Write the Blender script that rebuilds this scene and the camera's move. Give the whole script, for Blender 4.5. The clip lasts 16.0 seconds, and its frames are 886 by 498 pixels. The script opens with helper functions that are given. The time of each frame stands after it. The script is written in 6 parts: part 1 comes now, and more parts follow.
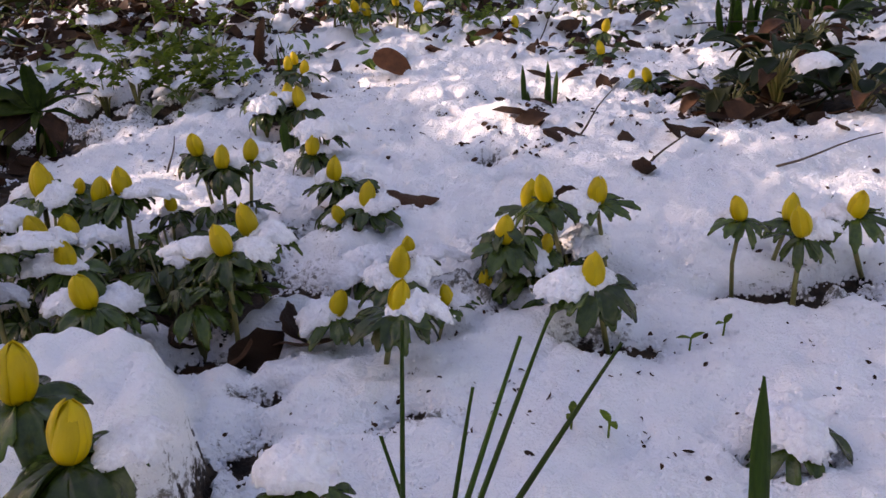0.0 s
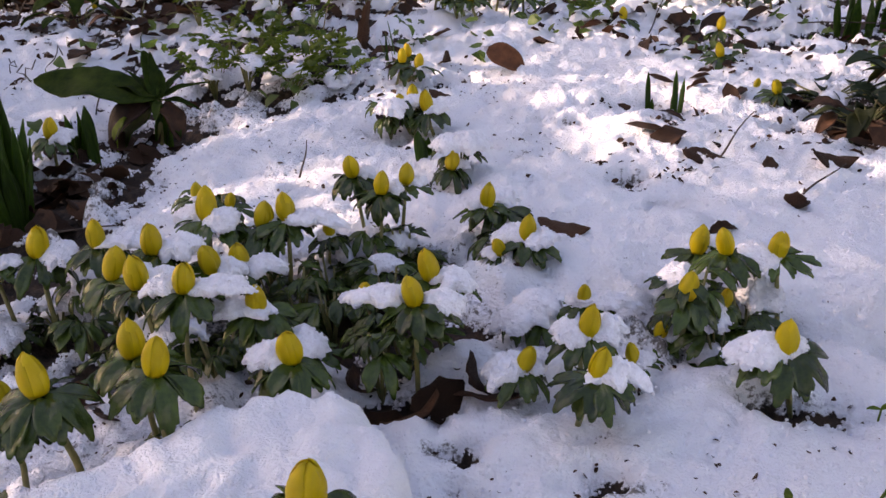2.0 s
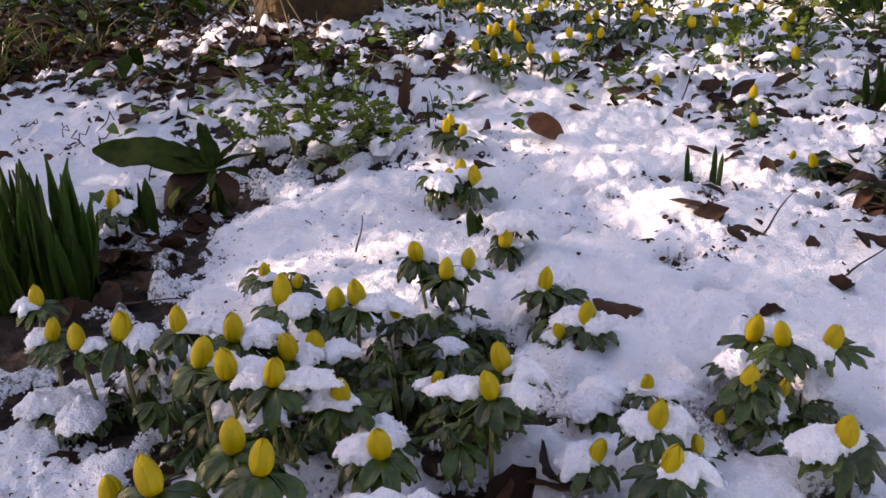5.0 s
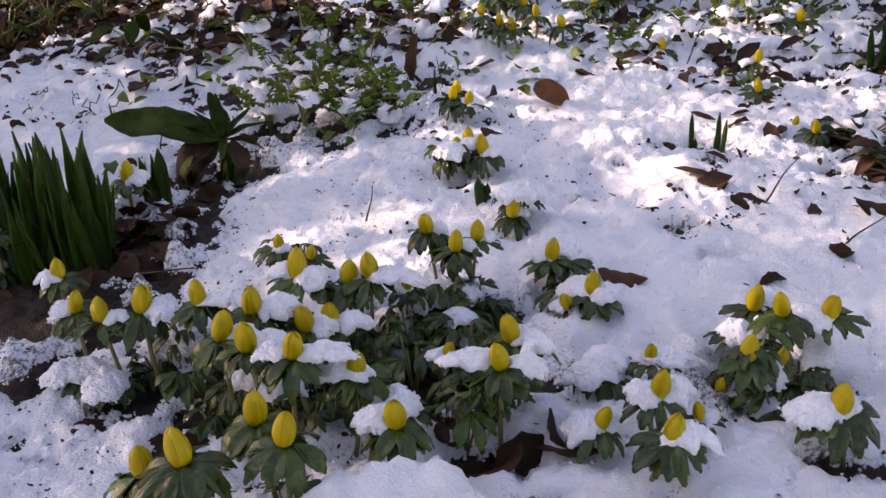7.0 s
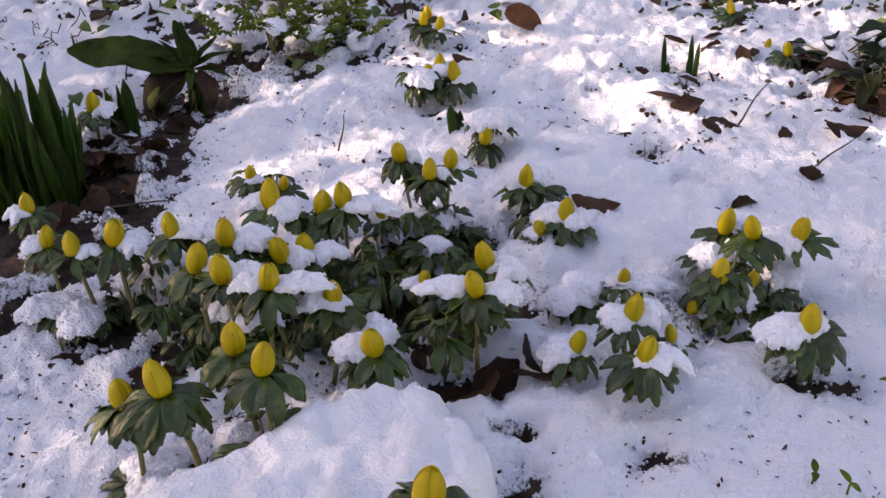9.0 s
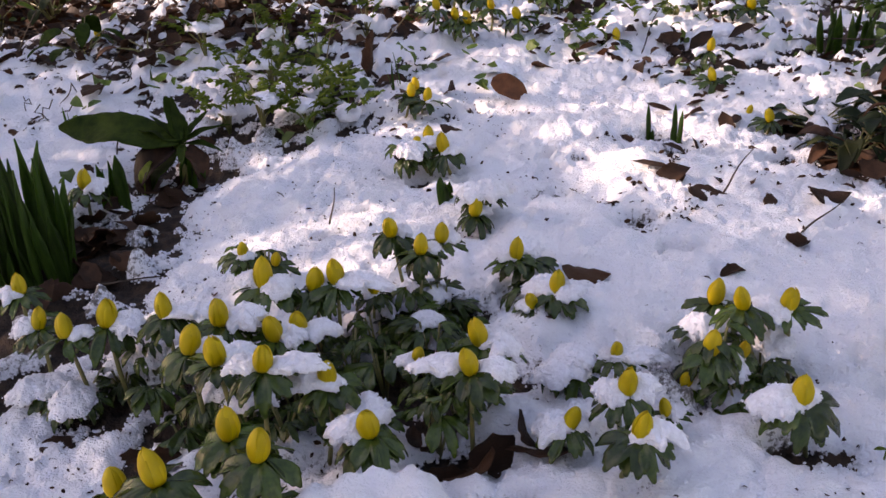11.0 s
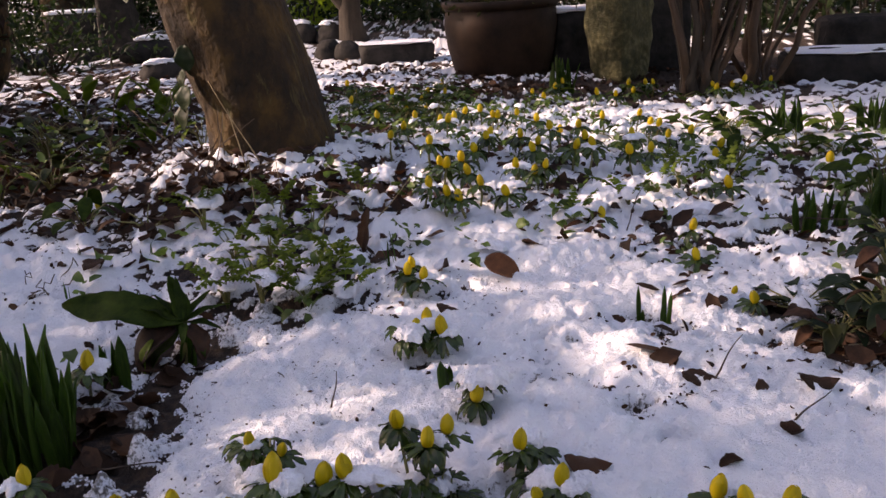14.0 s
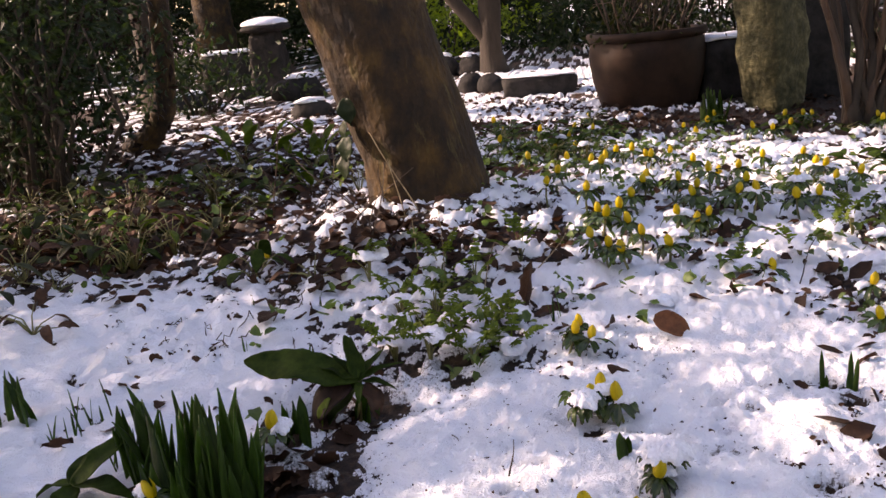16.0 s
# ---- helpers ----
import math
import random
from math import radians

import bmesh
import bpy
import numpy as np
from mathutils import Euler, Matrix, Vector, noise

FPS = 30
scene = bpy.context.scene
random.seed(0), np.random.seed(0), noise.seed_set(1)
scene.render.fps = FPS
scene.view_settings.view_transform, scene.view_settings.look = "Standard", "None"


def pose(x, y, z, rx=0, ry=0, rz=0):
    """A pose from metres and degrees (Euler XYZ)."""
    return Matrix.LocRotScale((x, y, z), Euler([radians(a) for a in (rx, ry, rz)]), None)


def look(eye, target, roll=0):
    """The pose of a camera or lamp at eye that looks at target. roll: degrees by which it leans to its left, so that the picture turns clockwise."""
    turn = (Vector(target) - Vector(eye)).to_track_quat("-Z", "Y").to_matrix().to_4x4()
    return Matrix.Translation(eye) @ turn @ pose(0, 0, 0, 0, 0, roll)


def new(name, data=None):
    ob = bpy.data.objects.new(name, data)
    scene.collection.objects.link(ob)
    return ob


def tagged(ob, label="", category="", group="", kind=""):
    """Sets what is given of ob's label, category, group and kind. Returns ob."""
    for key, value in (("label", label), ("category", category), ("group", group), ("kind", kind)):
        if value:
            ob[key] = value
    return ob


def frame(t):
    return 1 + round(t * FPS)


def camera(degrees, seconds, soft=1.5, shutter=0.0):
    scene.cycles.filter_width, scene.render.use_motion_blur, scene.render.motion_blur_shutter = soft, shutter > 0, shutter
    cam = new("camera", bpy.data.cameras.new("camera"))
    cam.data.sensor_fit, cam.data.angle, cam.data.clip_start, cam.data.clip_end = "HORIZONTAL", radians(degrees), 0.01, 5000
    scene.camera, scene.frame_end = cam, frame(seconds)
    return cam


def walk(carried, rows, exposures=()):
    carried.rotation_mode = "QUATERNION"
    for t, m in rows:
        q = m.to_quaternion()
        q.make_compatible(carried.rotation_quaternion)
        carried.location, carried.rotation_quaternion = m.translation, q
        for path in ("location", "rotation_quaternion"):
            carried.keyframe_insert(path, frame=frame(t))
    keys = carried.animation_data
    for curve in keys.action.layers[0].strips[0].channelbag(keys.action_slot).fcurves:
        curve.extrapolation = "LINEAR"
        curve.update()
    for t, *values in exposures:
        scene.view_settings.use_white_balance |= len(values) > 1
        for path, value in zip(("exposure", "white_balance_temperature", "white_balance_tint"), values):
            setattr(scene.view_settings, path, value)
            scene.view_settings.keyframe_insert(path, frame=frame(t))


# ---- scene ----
cam = camera(50.6, 16.0)
METRES, EYE, TILT, LEAN, TURN = 0.45, 0.248, -21.5, 4.0, 0.0
ROWS = [
    (0.0, 0.0, 0.0, 0.0, 0.0, 0.0, -0.0),
    (0.5, -0.0438, 0.0042, 0.0208, 1.78, -0.69, -0.54),
    (1.0, -0.092, -0.0066, 0.0724, 1.98, -1.77, -1.09),
    (1.5, -0.1595, 0.0074, 0.111, 1.39, -2.86, -1.9),
    (2.0, -0.2062, 0.0134, 0.1318, 2.14, -3.12, -2.41),
    (2.5, -0.2506, 0.0422, 0.1253, 2.89, -2.88, -2.01),
    (3.0, -0.259, 0.0404, 0.1469, 3.1, -4.29, -1.63),
    (3.5, -0.2563, 0.0419, 0.1656, 4.04, -3.45, -1.22),
    (6.0, -0.3145, -0.1076, 0.2286, 2.05, -0.58, -3.21),
    (6.5, -0.2942, -0.0944, 0.224, 2.6, -0.9, -2.23),
    (7.0, -0.3025, -0.1029, 0.2447, 3.1, -3.75, -2.27),
    (7.5, -0.3098, -0.1058, 0.2349, 2.3, -6.47, -2.23),
    (8.0, -0.3064, -0.1076, 0.2346, 1.38, -8.14, -2.07),
    (10.5, -0.3059, -0.1012, 0.2711, 1.47, -7.11, -0.68),
    (11.0, -0.3108, -0.111, 0.2752, 0.57, -4.54, -0.58),
    (11.5, -0.3026, -0.1182, 0.2851, -0.45, -0.94, -0.93),
    (12.0, -0.2987, -0.1142, 0.2919, -1.37, 2.59, -0.82),
    (12.5, -0.2902, -0.1185, 0.2966, -1.13, 4.83, -0.47),
    (13.0, -0.2886, -0.1225, 0.3082, -0.57, 5.53, -0.67),
    (13.5, -0.2955, -0.1279, 0.3151, -0.36, 5.35, -0.68),
    (14.0, -0.3641, -0.169, 0.3571, -0.81, 4.52, -0.7),
    (14.5, -0.4324, -0.2205, 0.4194, 2.41, 5.01, -0.16),
    (15.0, -0.4296, -0.238, 0.4327, 5.33, 6.19, -0.57),
    (15.5, -0.4191, -0.2393, 0.4417, 6.37, 6.5, -0.96),
    (16.0, -0.4624, -0.1943, 0.4615, 7.37, 5.72, -1.29),
]
walk(cam, [(t, pose(0, 0, EYE, TILT, LEAN, TURN) @ pose(METRES * x, METRES * y, METRES * z, 90 + pitch, roll, yaw)) for t, x, y, z, yaw, pitch, roll in ROWS],
     exposures=[(0.0, 1.64, 8350, 34), (1.5, 1.76, 8350, 34), (3.5, 1.9, 8350, 34), (6.0, 1.76, 8350, 34), (8.0, 1.88, 8350, 34), (10.5, 1.85, 8350, 34), (11.5, 1.63, 8350, 34), (12.0, 1.47, 8350, 34), (13.0, 1.38, 8350, 34), (14.0, 1.4, 8350, 34), (14.5, 1.60, 8400, 34), (15.5, 1.83, 8500, 34), (16.0, 1.86, 8500, 34)])

# ---- world and sun ----
SUN_AZ, SUN_EL = -82.0, 27.0          # degrees clockwise from +y, and above the horizon
world = bpy.data.worlds.new("sky")
scene.world = world
world.use_nodes = True
wn, wl = world.node_tree.nodes, world.node_tree.links
sky = wn.new("ShaderNodeTexSky")
sky.sky_type = "NISHITA"
sky.sun_disc = False
sky.sun_elevation, sky.sun_rotation = radians(SUN_EL), radians(SUN_AZ)
wn["Background"].inputs["Strength"].default_value = 0.12
wl.new(sky.outputs[0], wn["Background"].inputs["Color"])
sun = new("sun", bpy.data.lights.new("sun", "SUN"))
sun.data.energy, sun.data.angle, sun.data.color = 2.6, radians(0.55), (1.0, 0.95, 0.87)
sd = Vector((math.sin(radians(SUN_AZ)) * math.cos(radians(SUN_EL)), math.cos(radians(SUN_AZ)) * math.cos(radians(SUN_EL)), math.sin(radians(SUN_EL))))
sun.matrix_world = look(sd * 30, (0, 0, 0))

# ---- materials ----


def material(name, stops, scale=20.0, rough=0.6, bump=0.2, bump_scale=120.0, coords="Object", spec=0.4, translucent=0.0, sheen=(1, 1, 1), per_object=0.15, metal=0.0, stretch=(1, 1, 1), bump_dist=0.002, island=False):
    m = bpy.data.materials.new(name)
    m.use_nodes = True
    n, l = m.node_tree.nodes, m.node_tree.links
    b = n["Principled BSDF"]
    tc = n.new("ShaderNodeTexCoord")
    mp = n.new("ShaderNodeMapping")
    mp.inputs["Scale"].default_value = stretch
    l.new(tc.outputs[coords], mp.inputs["Vector"])
    no = n.new("ShaderNodeTexNoise")
    no.inputs["Scale"].default_value, no.inputs["Detail"].default_value, no.inputs["Roughness"].default_value = scale, 6, 0.65
    l.new(mp.outputs[0], no.inputs["Vector"])
    ramp = n.new("ShaderNodeValToRGB")
    while len(ramp.color_ramp.elements) < len(stops):
        ramp.color_ramp.elements.new(0.5)
    for e, (p, c) in zip(ramp.color_ramp.elements, stops):
        e.position, e.color = p, (*c, 1)
    l.new(no.outputs["Fac"], ramp.inputs["Fac"])
    col = ramp.outputs["Color"]
    if per_object:
        oi = n.new("ShaderNodeNewGeometry" if island else "ShaderNodeObjectInfo")
        hsv = n.new("ShaderNodeHueSaturation")
        mr = n.new("ShaderNodeMapRange")
        mr.inputs["To Min"].default_value, mr.inputs["To Max"].default_value = 1 - per_object, 1 + per_object
        l.new(oi.outputs["Random Per Island" if island else "Random"], mr.inputs["Value"])
        l.new(mr.outputs[0], hsv.inputs["Value"])
        l.new(col, hsv.inputs["Color"])
        col = hsv.outputs["Color"]
    l.new(col, b.inputs["Base Color"])
    b.inputs["Roughness"].default_value = rough
    b.inputs["Metallic"].default_value = metal
    b.inputs["Specular IOR Level"].default_value = spec
    if bump:
        nb = n.new("ShaderNodeTexNoise")
        nb.inputs["Scale"].default_value, nb.inputs["Detail"].default_value = bump_scale, 5
        l.new(mp.outputs[0], nb.inputs["Vector"])
        bp = n.new("ShaderNodeBump")
        bp.inputs["Strength"].default_value, bp.inputs["Distance"].default_value = bump, bump_dist
        l.new(nb.outputs["Fac"], bp.inputs["Height"])
        l.new(bp.outputs[0], b.inputs["Normal"])
    if translucent:
        tr = n.new("ShaderNodeBsdfTranslucent")
        mx = n.new("ShaderNodeMixShader")
        mx.inputs[0].default_value = translucent
        mul = n.new("ShaderNodeMix")
        mul.data_type, mul.blend_type = "RGBA", "MULTIPLY"
        mul.inputs["Factor"].default_value = 1.0
        mul.inputs["B"].default_value = (*sheen, 1)
        l.new(col, mul.inputs["A"])
        l.new(mul.outputs["Result"], tr.inputs["Color"])
        l.new(b.outputs[0], mx.inputs[1])
        l.new(tr.outputs[0], mx.inputs[2])
        l.new(mx.outputs[0], n["Material Output"].inputs["Surface"])
    return m


M_SNOW = material("snow", [(0.25, (0.72, 0.71, 0.74)), (0.6, (0.88, 0.885, 0.92))], 260, 0.5, 0.9, 620, spec=0.4, per_object=0.03, bump_dist=0.0018)
M_SNOW.node_tree.nodes["Principled BSDF"].inputs["Subsurface Weight"].default_value = 1.0
M_SNOW.node_tree.nodes["Principled BSDF"].inputs["Subsurface Radius"].default_value = (0.9, 0.95, 1.0)
M_SNOW.node_tree.nodes["Principled BSDF"].inputs["Subsurface Scale"].default_value = 0.0006
M_SOIL = material("soil", [(0.3, (0.012, 0.009, 0.007)), (0.7, (0.05, 0.034, 0.024))], 90, 0.9, 0.8, 300, bump_dist=0.003, per_object=0)
M_PETAL = material("petal_yellow", [(0.25, (0.55, 0.385, 0.003)), (0.75, (0.74, 0.56, 0.008))], 90, 0.42, 0.15, 500, translucent=0.35, sheen=(1.0, 0.95, 0.5), per_object=0.1, stretch=(1, 1, 0.25))
M_ACON = material("aconite_leaf", [(0.3, (0.022, 0.044, 0.007)), (0.7, (0.066, 0.110, 0.018))], 150, 0.20, 0.5, 260, translucent=0.22, sheen=(1.5, 1.7, 0.35), per_object=0.4, spec=0.5)
M_STEM = material("aconite_stem", [(0.3, (0.10, 0.13, 0.03)), (0.7, (0.24, 0.19, 0.07))], 120, 0.45, 0.2, 300, per_object=0.2)
M_BLADE = material("strap_leaf", [(0.3, (0.018, 0.046, 0.008)), (0.7, (0.052, 0.108, 0.016))], 40, 0.40, 0.4, 160, translucent=0.5, sheen=(2.2, 2.4, 0.45), per_object=0.35, stretch=(6, 6, 0.6), spec=0.28)
M_HERB = material("herb_leaf", [(0.3, (0.060, 0.100, 0.012)), (0.7, (0.17, 0.23, 0.030))], 80, 0.5, 0.3, 260, translucent=0.5, sheen=(1.4, 1.6, 0.5), per_object=0.25, spec=0.22)
M_BIGLEAF = material("broad_leaf", [(0.3, (0.014, 0.030, 0.005)), (0.7, (0.044, 0.076, 0.012))], 60, 0.6, 0.6, 150, translucent=0.45, sheen=(1.9, 2.1, 0.5), per_object=0.25, spec=0.1)
M_EVER = material("evergreen_leaf", [(0.3, (0.007, 0.015, 0.005)), (0.7, (0.022, 0.040, 0.012))], 30, 0.5, 0.2, 120, translucent=0.25, sheen=(1.4, 1.6, 0.6), per_object=0.2, spec=0.22)
M_DEAD = material("dead_leaf", [(0.25, (0.022, 0.010, 0.006)), (0.75, (0.11, 0.048, 0.022))], 70, 0.6, 0.6, 180, translucent=0.15, sheen=(1.3, 1.0, 0.7), per_object=0.45, spec=0.22)
M_LITTER = material("leaf_litter", [(0.25, (0.014, 0.007, 0.004)), (0.75, (0.070, 0.031, 0.014))], 70, 0.65, 0.5, 160, translucent=0.15, sheen=(1.3, 1.0, 0.7), per_object=0.5, island=True, spec=0.22)
M_RUSSET = material("russet_leaf", [(0.25, (0.085, 0.026, 0.010)), (0.75, (0.26, 0.095, 0.036))], 70, 0.55, 0.6, 180, translucent=0.15, sheen=(1.3, 1.0, 0.7), per_object=0.1, spec=0.3)
M_PURPLE = material("dark_brown_leaf", [(0.3, (0.012, 0.007, 0.005)), (0.7, (0.040, 0.020, 0.013))], 60, 0.5, 0.4, 160, translucent=0.25, sheen=(1.5, 1.1, 0.7), per_object=0.3, spec=0.15)
M_OLIVE = material("olive_leaf", [(0.3, (0.018, 0.024, 0.007)), (0.7, (0.055, 0.062, 0.017))], 60, 0.5, 0.3, 200, translucent=0.3, sheen=(1.3, 1.4, 0.5), per_object=0.4, spec=0.2)
M_COVER = material("ground_cover_leaf", [(0.3, (0.045, 0.078, 0.020)), (0.7, (0.120, 0.170, 0.050))], 60, 0.45, 0.3, 200, translucent=0.3, sheen=(1.2, 1.5, 0.6), per_object=0.4, island=True, spec=0.22)
M_TWIG = material("twig", [(0.3, (0.025, 0.016, 0.011)), (0.7, (0.11, 0.075, 0.05))], 60, 0.8, 0.5, 250, per_object=0.3)
M_STRAW = material("dry_stalk", [(0.3, (0.18, 0.12, 0.06)), (0.7, (0.40, 0.30, 0.17))], 60, 0.7, 0.4, 250, per_object=0.2)
M_BARK = material("tree_bark", [(0.34, (0.007, 0.0036, 0.0006)), (0.5, (0.027, 0.0132, 0.0022)), (0.66, (0.078, 0.040, 0.006))], 15, 0.85, 1.0, 60, per_object=0.1, stretch=(1, 1, 0.7), bump_dist=0.01)
bn, bl = M_BARK.node_tree.nodes, M_BARK.node_tree.links
blotch = bn.new("ShaderNodeTexNoise")
blotch.inputs["Scale"].default_value, blotch.inputs["Detail"].default_value, blotch.inputs["Roughness"].default_value = 16, 8, 0.7
lichen = bn.new("ShaderNodeValToRGB")
lichen.color_ramp.elements[0].position, lichen.color_ramp.elements[1].position = 0.57, 0.66
pale = bn.new("ShaderNodeMix")
pale.data_type = "RGBA"
pale.inputs["B"].default_value = (0.078, 0.058, 0.016, 1)
old = bn["Principled BSDF"].inputs["Base Color"].links[0].from_socket
bl.new(blotch.outputs["Fac"], lichen.inputs["Fac"])
bl.new(lichen.outputs["Color"], pale.inputs["Factor"])
bl.new(old, pale.inputs["A"])
bl.new(pale.outputs["Result"], bn["Principled BSDF"].inputs["Base Color"])
M_BARK2 = material("dark_bark", [(0.2, (0.012, 0.009, 0.006)), (0.8, (0.060, 0.043, 0.028))], 14, 0.9, 0.8, 60, per_object=0.2, stretch=(1, 1, 0.3), bump_dist=0.008)
M_CANE = material("shrub_cane", [(0.2, (0.016, 0.009, 0.005)), (0.8, (0.080, 0.043, 0.021))], 25, 0.7, 0.5, 90, per_object=0.25, stretch=(1, 1, 0.3), bump_dist=0.004)
M_GRANITE = material("granite", [(0.25, (0.018, 0.018, 0.006)), (0.5, (0.070, 0.065, 0.026)), (0.75, (0.19, 0.17, 0.085))], 26, 0.85, 0.9, 55, per_object=0, bump_dist=0.012)
M_STONE = material("grey_stone", [(0.25, (0.010, 0.010, 0.009)), (0.75, (0.045, 0.040, 0.036))], 16, 0.85, 0.7, 50, per_object=0.2, bump_dist=0.008, spec=0.1)
M_POT = material("glazed_brown_clay", [(0.3, (0.015, 0.008, 0.005)), (0.7, (0.046, 0.025, 0.015))], 10, 0.6, 0.25, 60, per_object=0, spec=0.15, bump_dist=0.003)

# ---- mesh helpers ----


def mesh(name, verts, faces, mats, smooth=True):
    me = bpy.data.meshes.new(name)
    me.from_pydata([tuple(v) for v in np.asarray(verts, float)], [], [tuple(int(i) for i in f) for f in faces])
    for m in mats if isinstance(mats, (list, tuple)) else [mats]:
        me.materials.append(m)
    if smooth:
        me.polygons.foreach_set("use_smooth", np.ones(len(me.polygons), bool))
    me.update()
    return me


def quads(nu, nv, off=0, flip=False):
    f = []
    for i in range(nu - 1):
        for j in range(nv - 1):
            q = (off + i * nv + j, off + (i + 1) * nv + j, off + (i + 1) * nv + j + 1, off + i * nv + j + 1)
            f.append(q[::-1] if flip else q)
    return f


def shell(p, thick):
    """A sheet of points (nu, nv, 3) with a thickness: closed verts and faces."""
    p = np.asarray(p, float)
    nu, nv = p.shape[:2]
    du, dv = np.gradient(p, axis=0), np.gradient(p, axis=1)
    n = np.cross(du, dv)
    n /= np.linalg.norm(n, axis=-1, keepdims=True) + 1e-12
    a, b = p + n * thick / 2, p - n * thick / 2
    v = np.concatenate([a.reshape(-1, 3), b.reshape(-1, 3)])
    k = nu * nv
    f = quads(nu, nv) + quads(nu, nv, k, True)
    rim = [i * nv for i in range(nu)] + [(nu - 1) * nv + j for j in range(1, nv)] + [i * nv + nv - 1 for i in range(nu - 2, -1, -1)] + [j for j in range(nv - 2, 0, -1)]
    for a0, b0 in zip(rim, rim[1:] + rim[:1]):
        f.append((b0, a0, a0 + k, b0 + k))
    return v, f


def join(pieces):
    vs, fs, k = [], [], 0
    for v, f in pieces:
        v = np.asarray(v)
        vs.append(v)
        fs += [tuple(i + k for i in q) for q in f]
        k += len(v)
    return np.concatenate(vs), fs


def tube(pts, radii, sides=7, caps=True):
    pts = np.asarray(pts, float)
    rings = []
    for i, p in enumerate(pts):
        d = pts[min(i + 1, len(pts) - 1)] - pts[max(i - 1, 0)]
        d /= np.linalg.norm(d) + 1e-12
        side = np.cross(d, (0.3, 1, 0.1) if abs(d[1]) < 0.8 else (1, 0.1, 0.2))
        side /= np.linalg.norm(side)
        up = np.cross(side, d)
        a = np.linspace(0, 2 * np.pi, sides, endpoint=False)[:, None]
        rings.append(p + radii[i] * (np.cos(a) * side + np.sin(a) * up))
    v = np.concatenate(rings)
    f = []
    for i in range(len(pts) - 1):
        for j in range(sides):
            k = (j + 1) % sides
            f.append((i * sides + j, i * sides + k, (i + 1) * sides + k, (i + 1) * sides + j))
    if caps:
        f += [tuple(range(sides))[::-1], tuple(range((len(pts) - 1) * sides, len(pts) * sides))]
    return v, f


def lattice(seed, n=64):
    return np.random.default_rng(seed).random((n, n)) * 2 - 1


LATS = [lattice(100 + i) for i in range(8)]


def noise2(x, y, k=0):
    """Smooth value noise, about -1 to 1."""
    lat = LATS[k % 8]
    n = lat.shape[0]
    x, y = np.asarray(x, float), np.asarray(y, float)
    xi, yi = np.floor(x), np.floor(y)
    u, w = x - xi, y - yi
    u, w = u * u * u * (u * (u * 6 - 15) + 10), w * w * w * (w * (w * 6 - 15) + 10)
    xi, yi = xi.astype(int), yi.astype(int)
    g = lambda a, b: lat[(xi + a) % n, (yi + b) % n]
    return (g(0, 0) * (1 - u) + g(1, 0) * u) * (1 - w) + (g(0, 1) * (1 - u) + g(1, 1) * u) * w


def fbm(x, y, k=0, octaves=4):
    s, a = 0.0, 0.5
    for i in range(octaves):
        s = s + a * noise2(x * 2**i + 7.3 * i, y * 2**i + 3.1 * i, k + i)
        a *= 0.5
    return s


def step(a, b, v):
    u = np.clip((np.asarray(v, float) - a) / (b - a), 0, 1)
    return u * u * (3 - 2 * u)


def bump2(x, y, cx, cy, rx, ry):
    return np.exp(-(((x - cx) / rx) ** 2 + ((y - cy) / ry) ** 2))


def thing(name, x, y, z, label, category, group="", kind="", rz=0.0):
    ob = new(name)
    ob.empty_display_size = 0.02
    ob.matrix_basis = pose(x, y, z, 0, 0, rz)
    return tagged(ob, label, category, group, kind)


def part(name, me, parent, m=None, label=""):
    ob = new(name, me)
    ob.parent = parent
    if m is not None:
        ob.matrix_basis = m
    return tagged(ob, label)


def solid(name, me, label, category, group="", kind="", m=None):
    ob = new(name, me)
    if m is not None:
        ob.matrix_basis = m
    return tagged(ob, label, category, group, kind)


# ---- plan of the plants: bud places ----
# x, y of the bud and the height of its middle
NEAR_A = [(-0.446, 0.602, 0.049), (-0.419, 0.616, 0.051), (-0.368, 0.604, 0.062), (-0.320, 0.580, 0.068), (-0.334, 0.545, 0.067),
          (-0.308, 0.521, 0.072), (-0.271, 0.496, 0.080), (-0.282, 0.581, 0.053), (-0.267, 0.594, 0.049), (-0.233, 0.505, 0.062),
          (-0.280, 0.435, 0.075), (-0.256, 0.403, 0.084), (-0.201, 0.449, 0.062), (-0.307, 0.388, 0.083), (-0.343, 0.413, 0.055),
          (-0.297, 0.631, 0.071), (-0.337, 0.730, 0.045), (-0.307, 0.716, 0.042), (-0.261, 0.639, 0.059), (-0.242, 0.639, 0.065),
          (-0.217, 0.659, 0.040), (-0.52, 0.69, 0.042), (-0.48, 0.63, 0.042), (-0.64, 0.80, 0.036)]
NEAR_B = [(-0.203, 0.702, 0.073), (-0.178, 0.672, 0.069), (-0.162, 0.698, 0.066), (-0.134, 0.818, 0.036), (-0.101, 0.706, 0.044),
          (-0.072, 0.655, 0.037), (-0.091, 0.647, 0.018), (-0.133, 0.546, 0.061), (-0.140, 0.505, 0.065), (-0.178, 0.556, 0.040),
          (-0.079, 0.495, 0.025), (-0.038, 0.564, 0.031), (-0.041, 0.505, 0.043), (-0.040, 0.460, 0.042), (-0.013, 0.508, 0.019),
          (0.010, 0.558, 0.008), (0.023, 0.545, 0.044), (0.051, 0.564, 0.026), (0.045, 0.624, 0.040), (0.054, 0.581, 0.058),
          (0.087, 0.586, 0.053), (0.072, 0.503, 0.031)]
